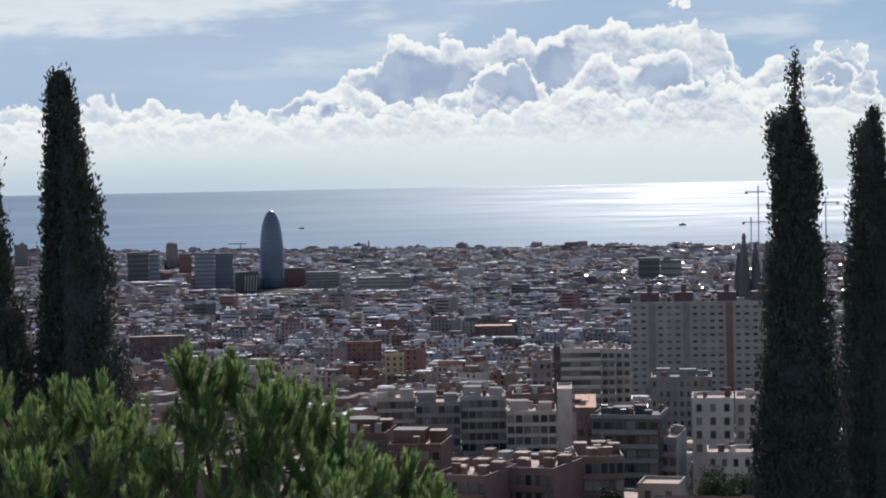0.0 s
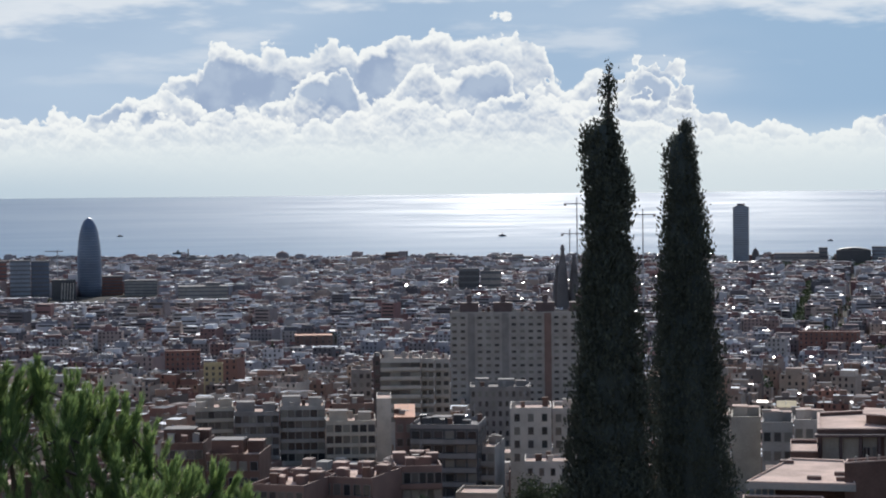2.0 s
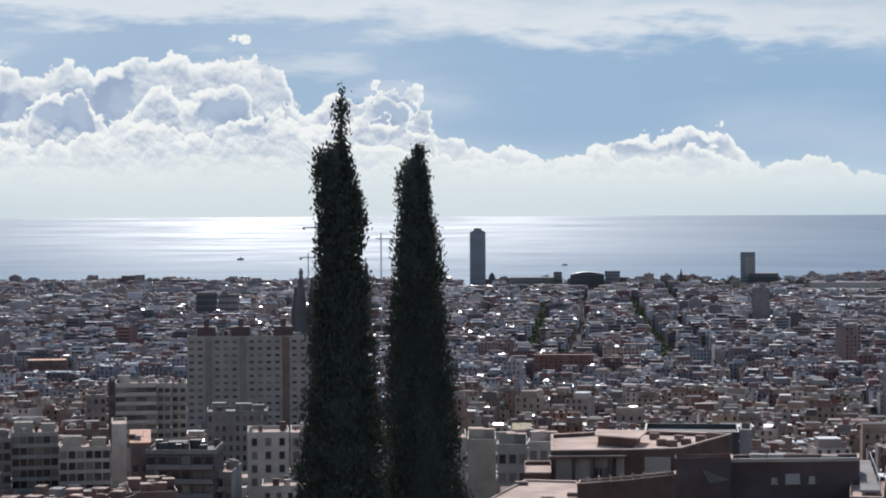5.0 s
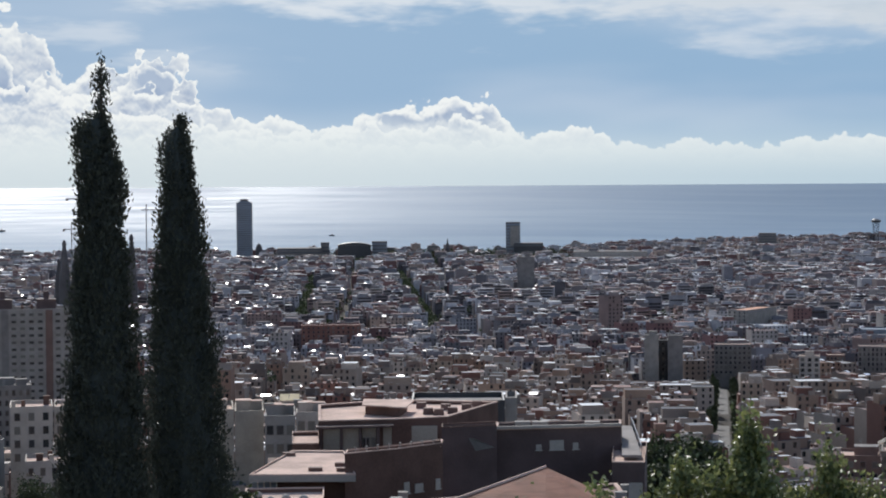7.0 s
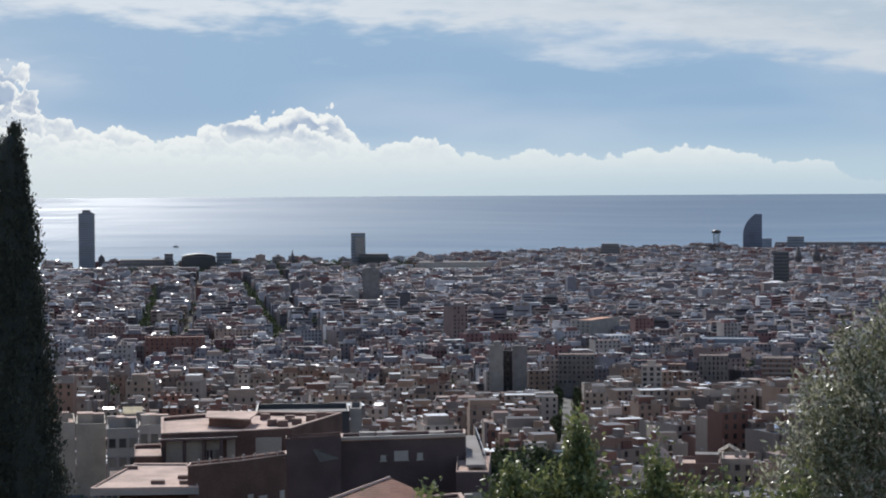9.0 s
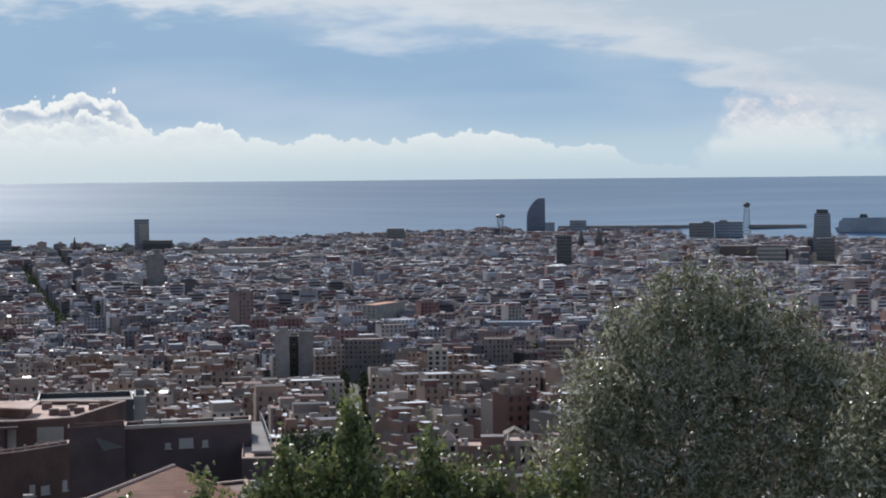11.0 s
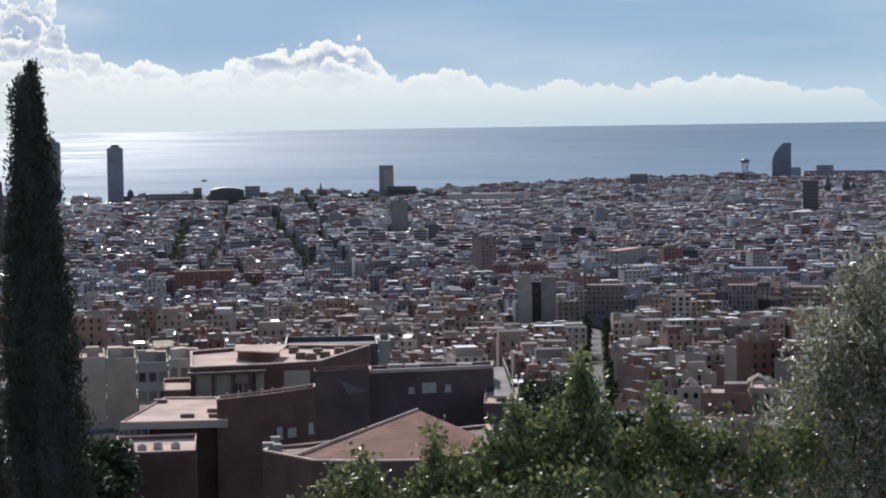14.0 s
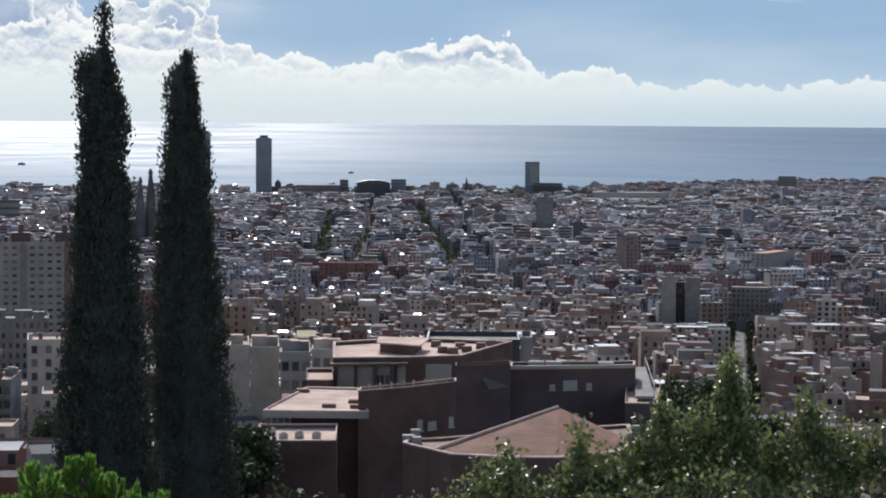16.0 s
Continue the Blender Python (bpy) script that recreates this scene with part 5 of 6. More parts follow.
pine("pine_tree", -21, 16.5, [(-27.2, -4.9, .3, 0), (-26.4, -5.6, .3, .3), (-25.4, -5.1, .28, 0), (-24.3, -5.0, .28, .2), (-23.4, -5.7, .3, .4), (-22.0, -4.25, .16, 0), (-21.6, -4.6, .25, 0), (-20.7, -4.5, .22, 0), (-19.8, -4.9, .28, 0),
                              (-19.0, -5.2, .3, .1), (-18.3, -5.6, .28, 0), (-17.7, -6.5, .25, .1), (-18.6, -6.9, .3, .6), (-20.2, -6.4, .32, .7), (-22.6, -6.7, .3, .9), (-24.6, -6.6, .32, .9), (-26.5, -7.0, .3, 1.0), (-16.9, -7.5, .25, .3),
                              (-15.9, -7.5, .22, 0), (-15.0, -8.2, .22, .2)] + [(-17.9, -8.0, .28, 1.0), (-21.3, -7.7, .3, 1.2), (-23.5, -8.0, .3, 1.4), (-19.6, -8.2, .3, 1.2), (-25.4, -8.4, .3, 1.6), (-16.2, -8.9, .25, .8), (-21.6, -5.6, .3, .3), (-20.0, -5.6, .3, .4),
                              (-27.9, -7.6, .3, .6), (-14.2, -9.2, .25, .5)], 15, 0.10, "young pine crown of dense upright green needle shoots", M_NEEDLE, 3, 0.38)
pine("pine_sapling", -3.2, 12, [(-4.6, -9.5, .22, 0), (-4.0, -9.45, .18, 0), (-3.3, -9.95, .2, .1), (-2.6, -10.4, .2, .1), (-2.0, -10.5, .16, 0), (-1.3, -11.1, .2, 0), (-0.6, -11.4, .16, 0), (-4.4, -10.8, .2, .6), (-3.4, -11.1, .2, .7), (-2.2, -11.6, .2, .6), (-0.2, -12.2, .2, .2), (-5.4, -9.6, .2, .2), (-6, -10.5, .2, .4)],
     22, 0.05, "sunlit light green young pine with rounded tufts", M_NEEDLE2, 8, 0.10)


def leafy(name, a, r, lobes, leaves, size, material, label, seed, clump=0.10, limb=0.05, hang_down=0.0):
    """A broad-leaved tree or shrub. lobes: direction, elevation of the top, radius, nearer by, share of leaves."""
    global RNG
    RNG = np.random.default_rng(seed)
    random.seed(seed)
    t = thing(name, a, r, label, "tree", z=ground_z(r) - 0.1)
    inv = t.matrix_world.inverted()
    cs, ends, total = [], [], sum(l[4] for l in lobes)
    for la, le, R, dr, share in lobes:
        x, y = polar(la, r - dr)
        top = np.array(inv @ Vector((x, y, height(le, r - dr) - R)))
        ends.append(tuple(top))
        nc = max(3, int(leaves * share / total / 14))
        v = unit(nc) * (RNG.random(nc) ** 0.45)[:, None] * R
        cs.append(top + v * (1.05, 1.0, 1.0))
    cs = np.concatenate(cs)
    limbs(t, (0, 0, 0), ends, limb)
    bm = bmesh.new()
    for c in cs[:: max(1, len(cs) // 260)]:
        e = min(ends, key=lambda q: (q[0] - c[0]) ** 2 + (q[1] - c[1]) ** 2 + (q[2] - c[2]) ** 2)
        tube(bm, [e, tuple(c)], [limb * 0.16, limb * 0.07], 4)
    tagged(part("twigs", bm, M_BARK, t), kind="stuff")
    bm = bmesh.new()
    hi = max(e[2] for e in ends)
    tube(bm, [(0, 0, 0), (limb, 0, hi * 0.4), (0, limb, hi * 0.75)], [limb * 1.6, limb * 1.2, limb * 0.6], 8)
    part("trunk", bm, M_BARK, t)
    cc = np.repeat(cs, 14, 0) + RNG.normal(size=(len(cs) * 14, 3)) * (clump * 0.6, clump * 0.6, clump * 1.5)
    al = unit(len(cc)) + np.array((0, 0, 0.75 - hang_down))
    al /= np.linalg.norm(al, axis=1)[:, None]
    k = 0.7 + 0.6 * RNG.random(len(cc))
    blades("crown", cc, al, size[0] * k, size[1] * k, material, t)
    return t


leafy("olive_tree", 24, 17, [(21.3, -4.8, .34, 0, 1.0), (22.3, -3.7, .34, 0, 1.1), (23.4, -3.2, .32, 0, 1.2), (24.6, -3.2, .32, 0, 1.2), (25.7, -3.5, .34, .1, 1.2), (22.9, -3.1, .09, 0, .12), (23.7, -2.9, .09, 0, .12), (24.3, -2.95, .08, 0, .1), (25.3, -3.1, .09, 0, .12), (21.6, -4.1, .09, 0, .12), (26.6, -3.7, .09, 0, .12), (26.9, -4.3, .36, 0, 1.2), (27.8, -4.9, .34, 0, 1.0), (20.9, -6.0, .36, .1, 1.0), (22.0, -5.2, .45, .3, 1.4),
                             (23.4, -4.8, .5, .4, 1.6)] + [(25.0, -4.7, .5, .4, 1.6), (26.4, -5.2, .5, .3, 1.5), (27.6, -6.0, .4, .1, 1.2), (20.3, -7.2, .4, .2, 1.0), (21.7, -6.9, .5, .4, 1.5), (23.6, -6.7, .55, .6, 1.7), (25.5, -6.8, .55, .6, 1.7), (27.2, -7.2, .5, .4, 1.4), (22.5, -8.6, .6, .6, 1.6), (25, -8.6, .6, .6, 1.6), (27.3, -8.8, .5, .5, 1.3), (20.4, -8.8, .45, .3, 1.0)],
      46000, (0.062, 0.018), M_OLIVE, "olive tree with small silvery grey-green leaves", 31, 0.075)
leafy("olive_tree", 31, 15.5, [(29.0, -5.5, .32, 0, 1.0), (29.9, -4.9, .34, 0, 1.1), (31.0, -4.45, .36, 0, 1.2), (32.2, -4.4, .4, 0, 1.2), (33.4, -4.8, .4, 0, 1.1), (28.7, -6.8, .36, .1, 1.0), (30.2, -6.2, .5, .3, 1.4), (32, -6.2, .55, .4, 1.5), (29.2, -8.2, .5, .4, 1.2), (31.2, -8.2, .6, .5, 1.5), (33.2, -7.5, .5, .3, 1.2)],
      26000, (0.062, 0.018), M_OLIVE, "smaller olive tree with dense greyish leaves", 33, 0.075)
leafy("broadleaf_shrub", 13, 16, [(5.2, -10.9, .2, 0, .5), (6.2, -10.7, .2, 0, .6), (7.0, -10.0, .12, 0, .25), (7.7, -9.5, .1, 0, .2), (8.0, -10.1, .2, 0, .6), (8.9, -10.1, .22, .1, .7), (9.8, -8.85, .09, 0, .2), (9.9, -9.6, .2, 0, .6), (10.8, -9.4, .2, .1, .7), (11.6, -8.7, .12, 0, .3), (12.2, -8.0, .1, 0, .25),
                                  (12.3, -8.8, .22, 0, .8), (13.2, -8.3, .2, 0, .7), (13.9, -7.6, .14, 0, .4), (14.05, -6.75, .08, 0, .2), (14.2, -7.2, .1, 0, .25)] + [(14.5, -8.3, .22, .1, .8), (15.5, -8.7, .24, 0, .8), (16.25, -7.6, .09, 0, .2), (16.4, -8.1, .16, 0, .45), (17.2, -8.5, .24, .1, .8), (18.1, -8.4, .16, 0, .4), (19.1, -8.7, .24, .1, .7), (20.3, -8.4, .16, 0, .4),
                                  (6.8, -11.5, .3, .5, .9), (8.6, -11.2, .32, .7, 1.1), (10.4, -10.7, .36, .7, 1.3), (12.3, -10.1, .36, .7, 1.3), (14.0, -9.7, .36, .8, 1.3), (15.8, -10.1, .36, .8, 1.3), (17.6, -10.4, .36, .8, 1.2), (19.3, -10.4, .36, .6, 1.1)] + [(20.6, -10.6, .36, .5, 1.0),
                                  (9.5, -12.4, .45, 1, 1.3), (12.5, -12, .45, 1.2, 1.5), (15.5, -12, .45, 1.2, 1.5), (18.2, -12.2, .45, 1, 1.3)],
      40000, (0.056, 0.033), M_LEAF, "leafy green shrub with small glossy broad leaves", 37, 0.07)


def town_tree(a, r, el, width, label, seed, n=1500, leaf=0.35, thin=1.0):
    global RNG
    RNG = np.random.default_rng(seed)
    z0 = ground_z(r) - 0.2
    h = height(el, r) - z0
    t = thing("town_tree", a, r, label, "tree", "trees below the hill", z=z0)
    cw, ch = width / 2, min(h * 0.8, width * 0.9 / thin)
    bm = bmesh.new()
    tube(bm, [(0, 0, 0), (0.1, 0, h - ch), (0, 0, h - ch * 0.5)], [0.3, 0.22, 0.1], 6)
    part("trunk", bm, M_BARK, t)
    k = 40
    v = unit(k) * (RNG.random(k) ** 0.4)[:, None]
    hubs = np.stack([v[:, 0] * cw * 0.8, v[:, 1] * cw * 0.8, h - ch * 0.55 + v[:, 2] * ch * 0.42], 1)
    for e in hubs[:6]:
        bm = bmesh.new()
        tube(bm, [(0, 0, h - ch), tuple(e)], [0.15, 0.05], 5)
        part("limb", bm, M_BARK, t)
    cc = np.repeat(hubs, n // k, 0) + RNG.normal(size=(k * (n // k), 3)) * cw * 0.16
    blades("crown", cc, unit(len(cc)), leaf, leaf * 0.7, M_TREE, t)


for i, (a, r, el, w) in enumerate(((11.6, 250, -7.0, 9), (12.3, 262, -6.95, 10), (12.9, 255, -7.1, 8), (11.9, 235, -7.7, 9), (12.7, 232, -7.9, 9), (13.3, 240, -7.6, 8), (-0.5, 172, -8.5, 7), (-1.0, 165, -9.2, 6), (-0.9, 178, -8.9, 6), (-6.0, 370, -8.0, 11), (-5.2, 380, -8.2, 9), (-9.0, 330, -8.6, 4),
                                   (14.6, 250, -8.1, 9), (15.6, 260, -8.3, 9), (1.0, 150, -10.6, 8), (3.0, 145, -11.0, 7), (-3.0, 160, -10.2, 8))):
    town_tree(a, r, el, w, "dark green bushy tree among buildings below the hill", 50 + i, 4000, 0.55)
for i in range(44):
    r = 330 + (i // 2) * 44
    town_tree(13.66 + (1 if i % 2 else -1) * 5.6 / r * 57.3, r, math.degrees(math.atan((ground_z(r) + 9.5 - EYE) / r)), 6.0, "green street tree lining an avenue", 80 + i, 1200, 0.8)

# ---- the city ----

GRID = 4.0  # heading of the long streets, degrees
UX, UY = math.sin(radians(GRID)), math.cos(radians(GRID))
city_rng = np.random.default_rng(42)
# tree-lined avenues: from and to, each a direction and a distance; width
AVENUES = [((13.75, 300), (13.6, 1350), 10), ((5.75, 1650), (4.4, 3600), 10), ((1.5, 1900), (1.95, 3400), 9)]
AVENUES = [(np.array(polar(*p)), np.array(polar(*q)), w) for p, q, w in AVENUES]


def on_avenue(x, y, extra=6.0):
    for p, q, w in AVENUES:
        d = q - p
        k = np.clip(((x - p[0]) * d[0] + (y - p[1]) * d[1]) / (d @ d), 0, 1)
        if np.hypot(x - p[0] - k * d[0], y - p[1] - k * d[1]) < w / 2 + extra:
            return True
    return False


def free_height(a, r, half):
    """The highest level that a house may reach without standing before a landmark."""
    top = 1e9
    for a0, a1, rb, e in BLOCKED:
        if a + half > a0 and a - half < a1:
            if r < rb:
                top = min(top, height(e, r))
            elif r < rb + 40:
                top = min(top, 0)
    return top


def lots():
    """House lots on the street grid: x, y, distance, direction, width, depth, turn."""
    out = []
    for r0, r1, w, d, block, street in ((255, 640, 10, 12, 60, 8), (640, 1500, 13, 16, 70, 9), (1500, 3000, 18, 21, 133, 18), (3000, 6400, 23, 28, 150, 18)):
        n = int(r1 / w) + 2
        for i in range(-n, n):
            for j in range(int(r0 * 0.8 / d), int(r1 / d) + 2):
                v, u = (i + 0.5) * w, (j + 0.5) * d
                if (v + 61) % block < street or u % block < street:
                    continue
                v += city_rng.uniform(-0.3, 0.3) * w
                u += city_rng.uniform(-0.3, 0.3) * d
                x, y = u * UX + v * UY, u * UY - v * UX
                r = math.hypot(x, y)
                if not r0 <= r < r1:
                    continue
                a = math.degrees(math.atan2(x, y))
                if not -29.5 < a < 33 or r > coast(a) - 80:
                    continue
                # palms and a park by the shore
                if r > 4150 and 1.0 < a < 9.3 and city_rng.random() < 0.75:
                    continue
                if on_avenue(x, y, w * 0.5):
                    continue
                out.append((x, y, r, a, w * city_rng.uniform(0.7, 1.15), d * city_rng.uniform(0.7, 1.15), -GRID + city_rng.normal() * 5 + 9 * math.sin(u * 0.004 + v * 0.007) + (17 if r < 1400 and a > 14.5 else 0) + (-14 if r < 1300 and a < -8 else 0)))
    return out


singles, rest = [], []
for x, y, r, a, w, d, turn in lots():
    h = max(city_rng.normal(11.5, 3.4) if r < 640 else city_rng.normal(14.5, 4.2) if r < 1500 else city_rng.normal(17.5, 4.6) if r < 4200 else city_rng.normal(16.5, 4.6), 7)
    if city_rng.random() < 0.02:
        h *= 1.35
    h = min(h, free_height(a, r, math.degrees(w * 0.7 / r)) - ground_z(r))
    if h < 4:
        continue
    (singles if r < 600 and len(singles) < 290 else rest).append((x, y, r, a, w, d, h, turn))

# boxes of the joined city, as rows: x, y, level, width, depth, height, turn, scale, lowering of the roof
rows, panes, glints = [], [], []


def add_box(x, y, z, w, d, h, turn, r, sunk=0.0):
    rows.append((x, y, z, w, d, h, turn, r, sunk))


for x, y, r, a, w, d, h, turn in rest:
    z = ground_z(r) - 1.5
    c, s = math.cos(radians(turn)), math.sin(radians(turn))

    def spot(px, py):
        return x + px * c - py * s, y + px * s + py * c

    add_box(x, y, z, w, d, h + 1.5, turn, r, 0.5 if r < 2200 else 0.0)
    top = z + h + 1.5
    ceiling = free_height(a, r, math.degrees(w * 0.7 / r))
    if city_rng.random() < (0.75 if r < 3000 else 0.5) and top + 3 < ceiling:
        pw, pd = w * city_rng.uniform(0.4, 0.85), d * city_rng.uniform(0.3, 0.6)
        px, py = spot((w - pw) * city_rng.uniform(-.45, .45), (d - pd) * city_rng.uniform(-.3, .45))
        add_box(px, py, top - 0.5, pw, pd, 3.3, turn, r)
        if city_rng.random() < 0.4:
            add_box(px, py, top + 2.8, pw * 0.35, pd * 0.5, 2.2, turn, r)
    for _ in range(int(city_rng.integers(4, 11)) if r < 1600 else int(city_rng.integers(1, 5))):
        px, py = spot(w * city_rng.uniform(-.42, .42), d * city_rng.uniform(-.42, .42))
        if top + 2 < ceiling:
            k = 1.0 if r < 1600 else 1.5
            add_box(px, py, top - 0.5, k * 3.2 * city_rng.uniform(0.4, 1) ** 2, k * 2.8 * city_rng.uniform(0.4, 1) ** 2, city_rng.uniform(0.9, 2.8), turn, r)
    if 1800 <= r < 2500:
        for i in range(int(h // 3.4)):
            if city_rng.random() < 0.8:
                px, py = spot(0, -d / 2 - 0.08)
                panes.append((px, py, z + 1.5 + h - 3.4 * (i + 1) + 0.9, w * 0.82, 1.5, turn))
    if r < 1800:
        n = int(h // 3.2)
        m = max(2, int(w // 3.0))
        for i in range(n):
            for j in range(m):
                if city_rng.random() < 0.88:
                    px, py = spot(w * ((j + 0.5) / m - 0.5), -d / 2 - 0.05)
                    panes.append((px, py, z + 1.5 + h - 3.2 * (i + 1) + 0.9, 1.2, 1.7, turn))
    if city_rng.random() < (0.32 if r < 3000 else 0.2) and r > 620:
        px, py = spot(w * city_rng.uniform(-.35, .35), d * city_rng.uniform(-.35, .35))
        k = city_rng.uniform(0.15, 0.55)
        glints.append((px, py, top + city_rng.uniform(0.2, 1.2), w * k * 0.6, d * k * 0.45, turn + city_rng.normal() * 14, r, city_rng.normal(10.0, 6.0)))

B = np.array(rows)
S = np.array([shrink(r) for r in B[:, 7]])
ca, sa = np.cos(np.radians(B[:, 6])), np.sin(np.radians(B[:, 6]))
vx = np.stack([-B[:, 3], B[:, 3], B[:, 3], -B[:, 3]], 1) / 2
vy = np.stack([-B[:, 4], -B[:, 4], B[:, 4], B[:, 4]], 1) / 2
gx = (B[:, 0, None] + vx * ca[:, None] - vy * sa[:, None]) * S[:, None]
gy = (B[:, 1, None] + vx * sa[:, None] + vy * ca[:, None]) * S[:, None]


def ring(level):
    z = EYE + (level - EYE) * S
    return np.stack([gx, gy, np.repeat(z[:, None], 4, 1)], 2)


verts = np.concatenate([ring(B[:, 2]), ring(B[:, 2] + B[:, 5]), ring(B[:, 2] + B[:, 5] - B[:, 8])], 1)
one = np.array([(0, 1, 5, 4), (1, 2, 6, 5), (2, 3, 7, 6), (3, 0, 4, 7), (8, 9, 10, 11)])
faces = (np.arange(len(B))[:, None, None] * 12 + one[None]).reshape(-1, 4)
# far walls take the hazed colours, walls within 1250 m the warm ones
city = new("city_houses", mesh_of("city_houses", verts, faces, [M_FARWALL, M_ROOF, M_NEARWALL], np.where(np.tile([0, 0, 0, 0, 1], len(B)) == 1, 1, np.repeat(np.where(B[:, 7] < 1250, 2, 0), 5))))
tagged(city, "dense sea of low city houses with flat terracotta and grey roofs", "houses", kind="stuff")

P = np.array(panes)
ca, sa = np.cos(np.radians(P[:, 5])), np.sin(np.radians(P[:, 5]))
pv = np.stack([np.stack([P[:, 0] + k * P[:, 3] / 2 * ca, P[:, 1] + k * P[:, 3] / 2 * sa, P[:, 2] + q * P[:, 4]], 1) for k, q in ((-1, 0), (1, 0), (1, 1), (-1, 1))], 1)
tagged(new("city_windows", mesh_of("city_windows", pv, np.arange(4 * len(P)).reshape(-1, 4), M_WINDOW)), "rows of dark windows on the city houses", "windows", kind="stuff")

gl = []
for px, py, z, w, d, turn, r, tilt in glints:
    s = shrink(r)
    m = pose(px * s, py * s, EYE + (z - EYE) * s, 0, 0, turn) @ pose(0, 0, 0, tilt, 0, 0) @ Matrix.Scale(s, 4)
    gl.append([tuple(m @ Vector((kx * w / 2, ky * d / 2, 0))) for kx, ky in ((-1, -1), (1, -1), (1, 1), (-1, 1))])
tagged(new("roof_panels", mesh_of("roof_panels", np.array(gl), np.arange(4 * len(gl)).reshape(-1, 4), M_GLINT)), "bright metal sheets and skylights on the city roofs", "roof panels", kind="stuff")

# trees along the avenues and in the park by the shore
RNG = np.random.default_rng(7)
spots = []
for p, q, w in AVENUES[1:]:
    d = (q - p) / np.linalg.norm(q - p)
    for k in np.arange(0, np.linalg.norm(q - p), 9.0):
        for s in (-1, 1):
            c = p + d * k + np.array((d[1], -d[0])) * s * w * 0.3
            spots.append((c[0], c[1], 12.5, 4.6))
for _ in range(1500):
    a, r = RNG.uniform(0.8, 9.6), RNG.uniform(4100, 4880)
    spots.append((*polar(a, r), RNG.uniform(9, 21), 8.0))
for _ in range(900):
    a, r = RNG.uniform(-13, -2), RNG.uniform(4300, 4880)
    spots.append((*polar(a, r), RNG.uniform(10, 20), 8.0))
for _ in range(1100):
    a = RNG.uniform(-27, 26)
    r = RNG.uniform(4250, coast(a) - 60)
    spots.append((*polar(a, r), RNG.uniform(11, 20), 7.0))
for _ in range(1300):
    a, r = RNG.uniform(-26, 25), RNG.uniform(1100, 4300)
    spots.append((*polar(a, r), RNG.uniform(14, 21), 5.0))
for _ in range(500):
    a, r = RNG.uniform(-28, 32), RNG.uniform(120, 300)
    spots.append((*polar(a, r), RNG.uniform(3, 6), 3.5))
lc, ls = [], []
for x, y, h, R in spots:
    r = math.hypot(x, y)
    if free_height(math.degrees(math.atan2(x, y)), r, math.degrees(R / r)) < ground_z(r) + h:
        continue
    s = shrink(r)
    n = 26 if r > 1000 else 60
    c = np.array((x, y, ground_z(r) + h - R * 0.75)) + RNG.normal(size=(n, 3)) * (R * 0.42, R * 0.42, R * 0.36)
    lc.append(np.stack([c[:, 0] * s, c[:, 1] * s, EYE + (c[:, 2] - EYE) * s], 1))
    ls.append(np.full(n, (2.6 if r > 1000 else 0.9) * s))
lc, ls = np.concatenate(lc), np.concatenate(ls)
woods = tagged(new("city_trees"), "distant dark green trees along avenues and in parks", "trees", kind="stuff")
blades("crowns", lc, unit(len(lc)), ls, ls * 0.8, M_TREE, woods)

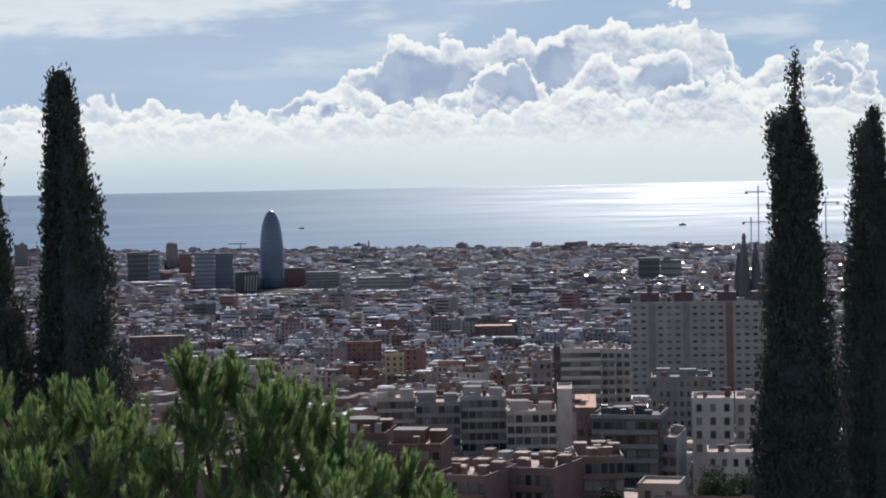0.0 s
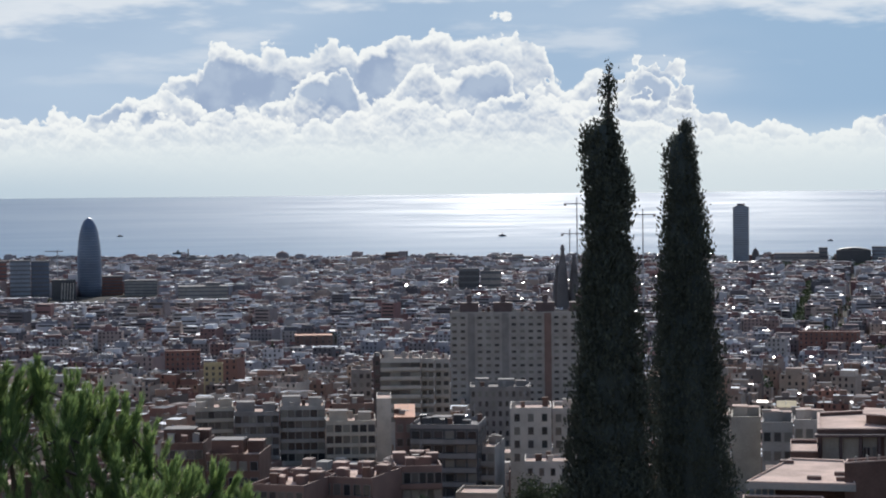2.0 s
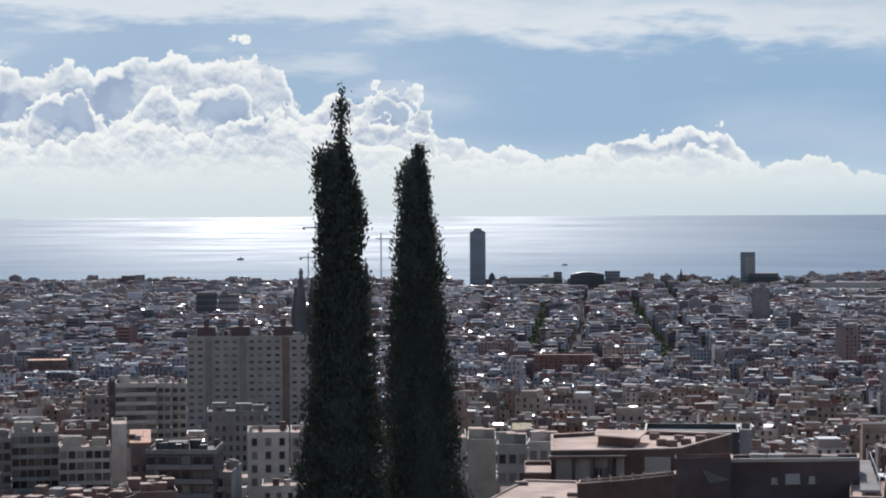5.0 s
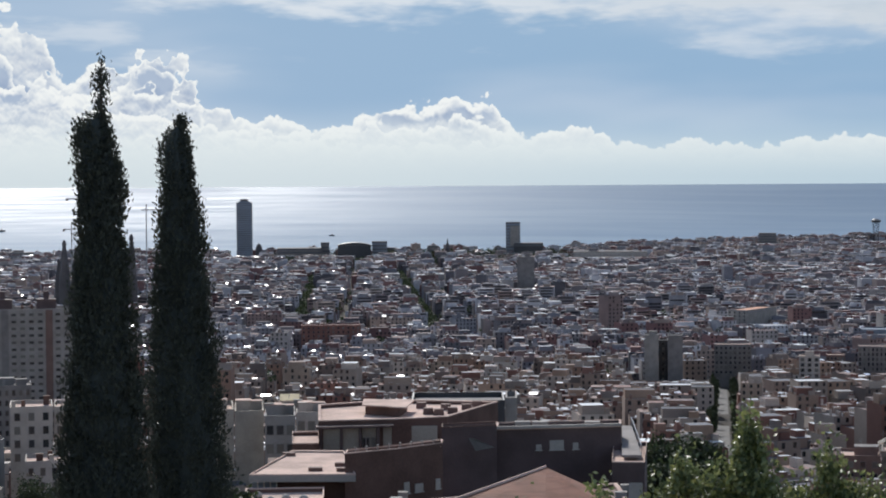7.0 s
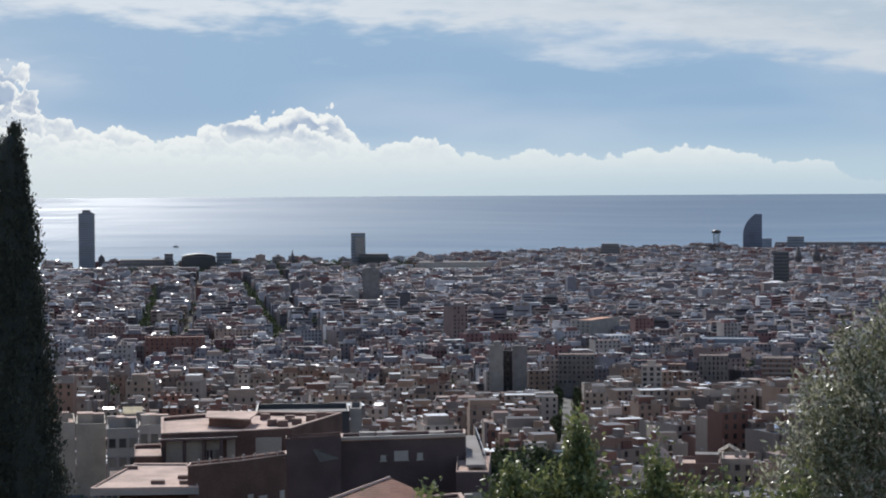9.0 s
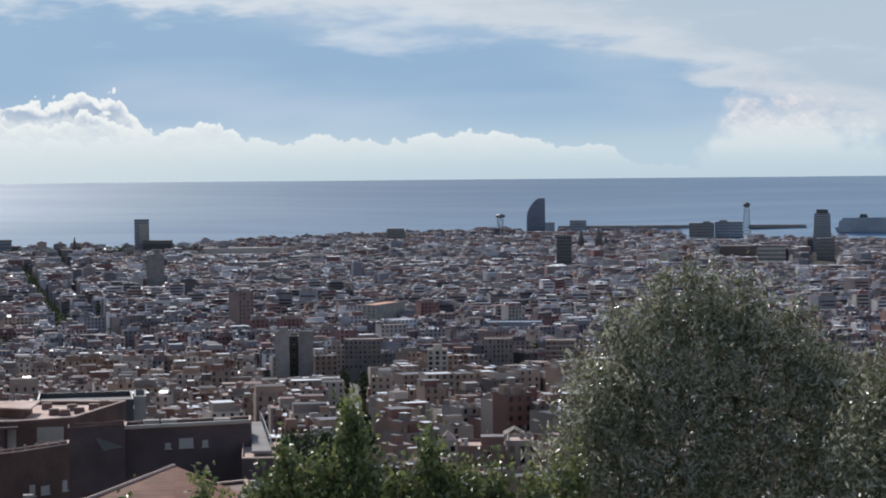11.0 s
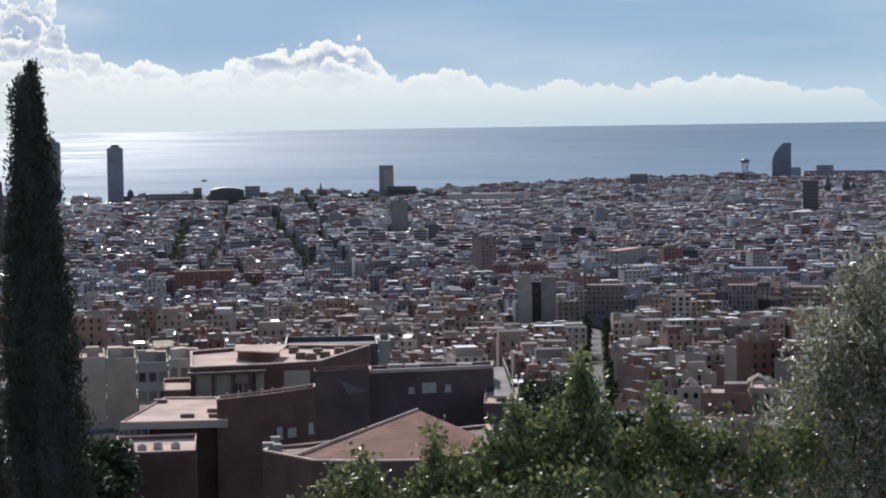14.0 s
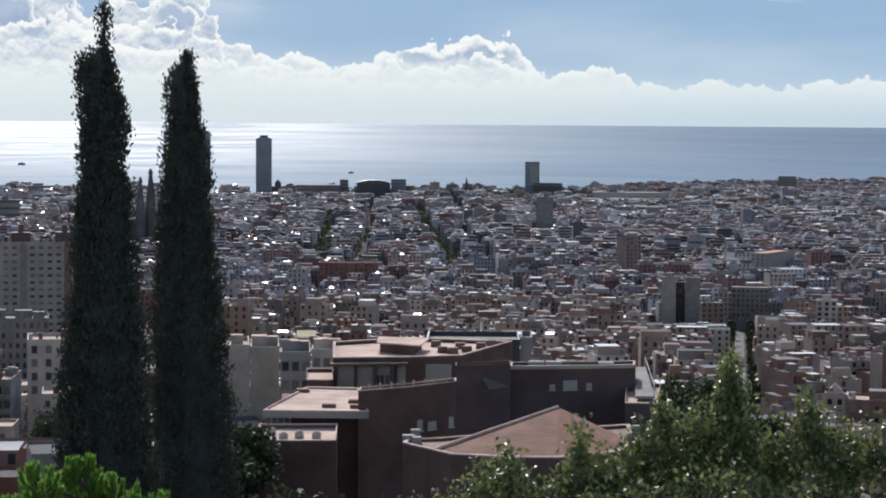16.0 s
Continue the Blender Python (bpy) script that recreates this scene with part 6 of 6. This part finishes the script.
# houses on the lower slope, one by one
HUES = [M_WHITE, M_CREAM, M_BROWN, M_GREY, M_PALE, M_BROWN, M_CREAM]
WORDS = {M_WHITE: "white rendered", M_CREAM: "cream rendered", M_BROWN: "brown rendered", M_GREY: "grey concrete", M_PALE: "pale grey", M_RED: "red brick", M_BRICK: "brown brick", M_TERRACE: "terracotta coloured"}
for x, y, r, a, w, d, h, turn in singles:
    hue, deck = HUES[int(city_rng.integers(len(HUES)))], [M_TERRACE, M_GREY, M_TERRACE, M_BROWN][int(city_rng.integers(4))]
    t = new("house")
    z = ground_z(r) - 2
    t.matrix_world = pose(x, y, z, 0, 0, turn)
    tagged(t, WORDS[hue] + " town house with a flat roof terrace", "house", "houses on the lower slope")
    h += 2
    bm = bmesh.new()
    box(bm, 0, 0, 0, w, d, h)
    part("wall", bm, hue, t)
    bm = bmesh.new()
    box(bm, 0, 0, h + 0.004, w - 0.6, d - 0.6, 0.15)
    part("roof", bm, deck, t)
    bm = bmesh.new()
    for px, py, ww, dd in ((0, -d / 2 + 0.12, w, 0.24), (0, d / 2 - 0.12, w, 0.24), (-w / 2 + 0.12, 0, 0.24, d - 0.48), (w / 2 - 0.12, 0, 0.24, d - 0.48)):
        box(bm, px, py, h + 0.002, ww, dd, 0.7)
    part("parapet", bm, hue, t)
    if h + 3 < free_height(a, r, math.degrees(w * 0.7 / r)) - z:
        bm = bmesh.new()
        box(bm, w * city_rng.uniform(-.25, .25), d * city_rng.uniform(-.1, .25), h + 0.15, w * city_rng.uniform(.25, .5), d * city_rng.uniform(.25, .45), 2.7)
        part("roof_hut", bm, hue, t)
        for _ in range(3):
            bm = bmesh.new()
            box(bm, w * city_rng.uniform(-.4, .4), d * city_rng.uniform(-.4, .4), h + 0.15, city_rng.uniform(.4, 1.4), city_rng.uniform(.4, 1.2), city_rng.uniform(.8, 1.8))
            part("chimney", bm, M_BRICK, t)
    m = max(2, int(w // 3.4))
    for i in range(min(3, int(h // 3.2))):
        for j in range(m):
            put_window(t, w * ((j + 0.5) / m - 0.5), -d / 2, h - 3.2 * (i + 1) + 0.9, 1.1, 1.6)

# street of the avenue
bm = bmesh.new()
p, q, wd = AVENUES[0]
n = 24
left, right = [], []
d = (q - p) / np.linalg.norm(q - p)
for i in range(n + 1):
    c = p + (q - p) * i / n
    z = ground_z(math.hypot(*c)) + 0.25
    left.append(bm.verts.new((c[0] - d[1] * 3, c[1] + d[0] * 3, z)))
    right.append(bm.verts.new((c[0] + d[1] * 3, c[1] - d[0] * 3, z)))
for i in range(n):
    bm.faces.new((left[i], right[i], right[i + 1], left[i + 1]))
road = new("road")
tagged(road, "straight asphalt avenue running down to the city", "road", kind="structure")
part("carriageway", bm, M_ASPHALT, road)
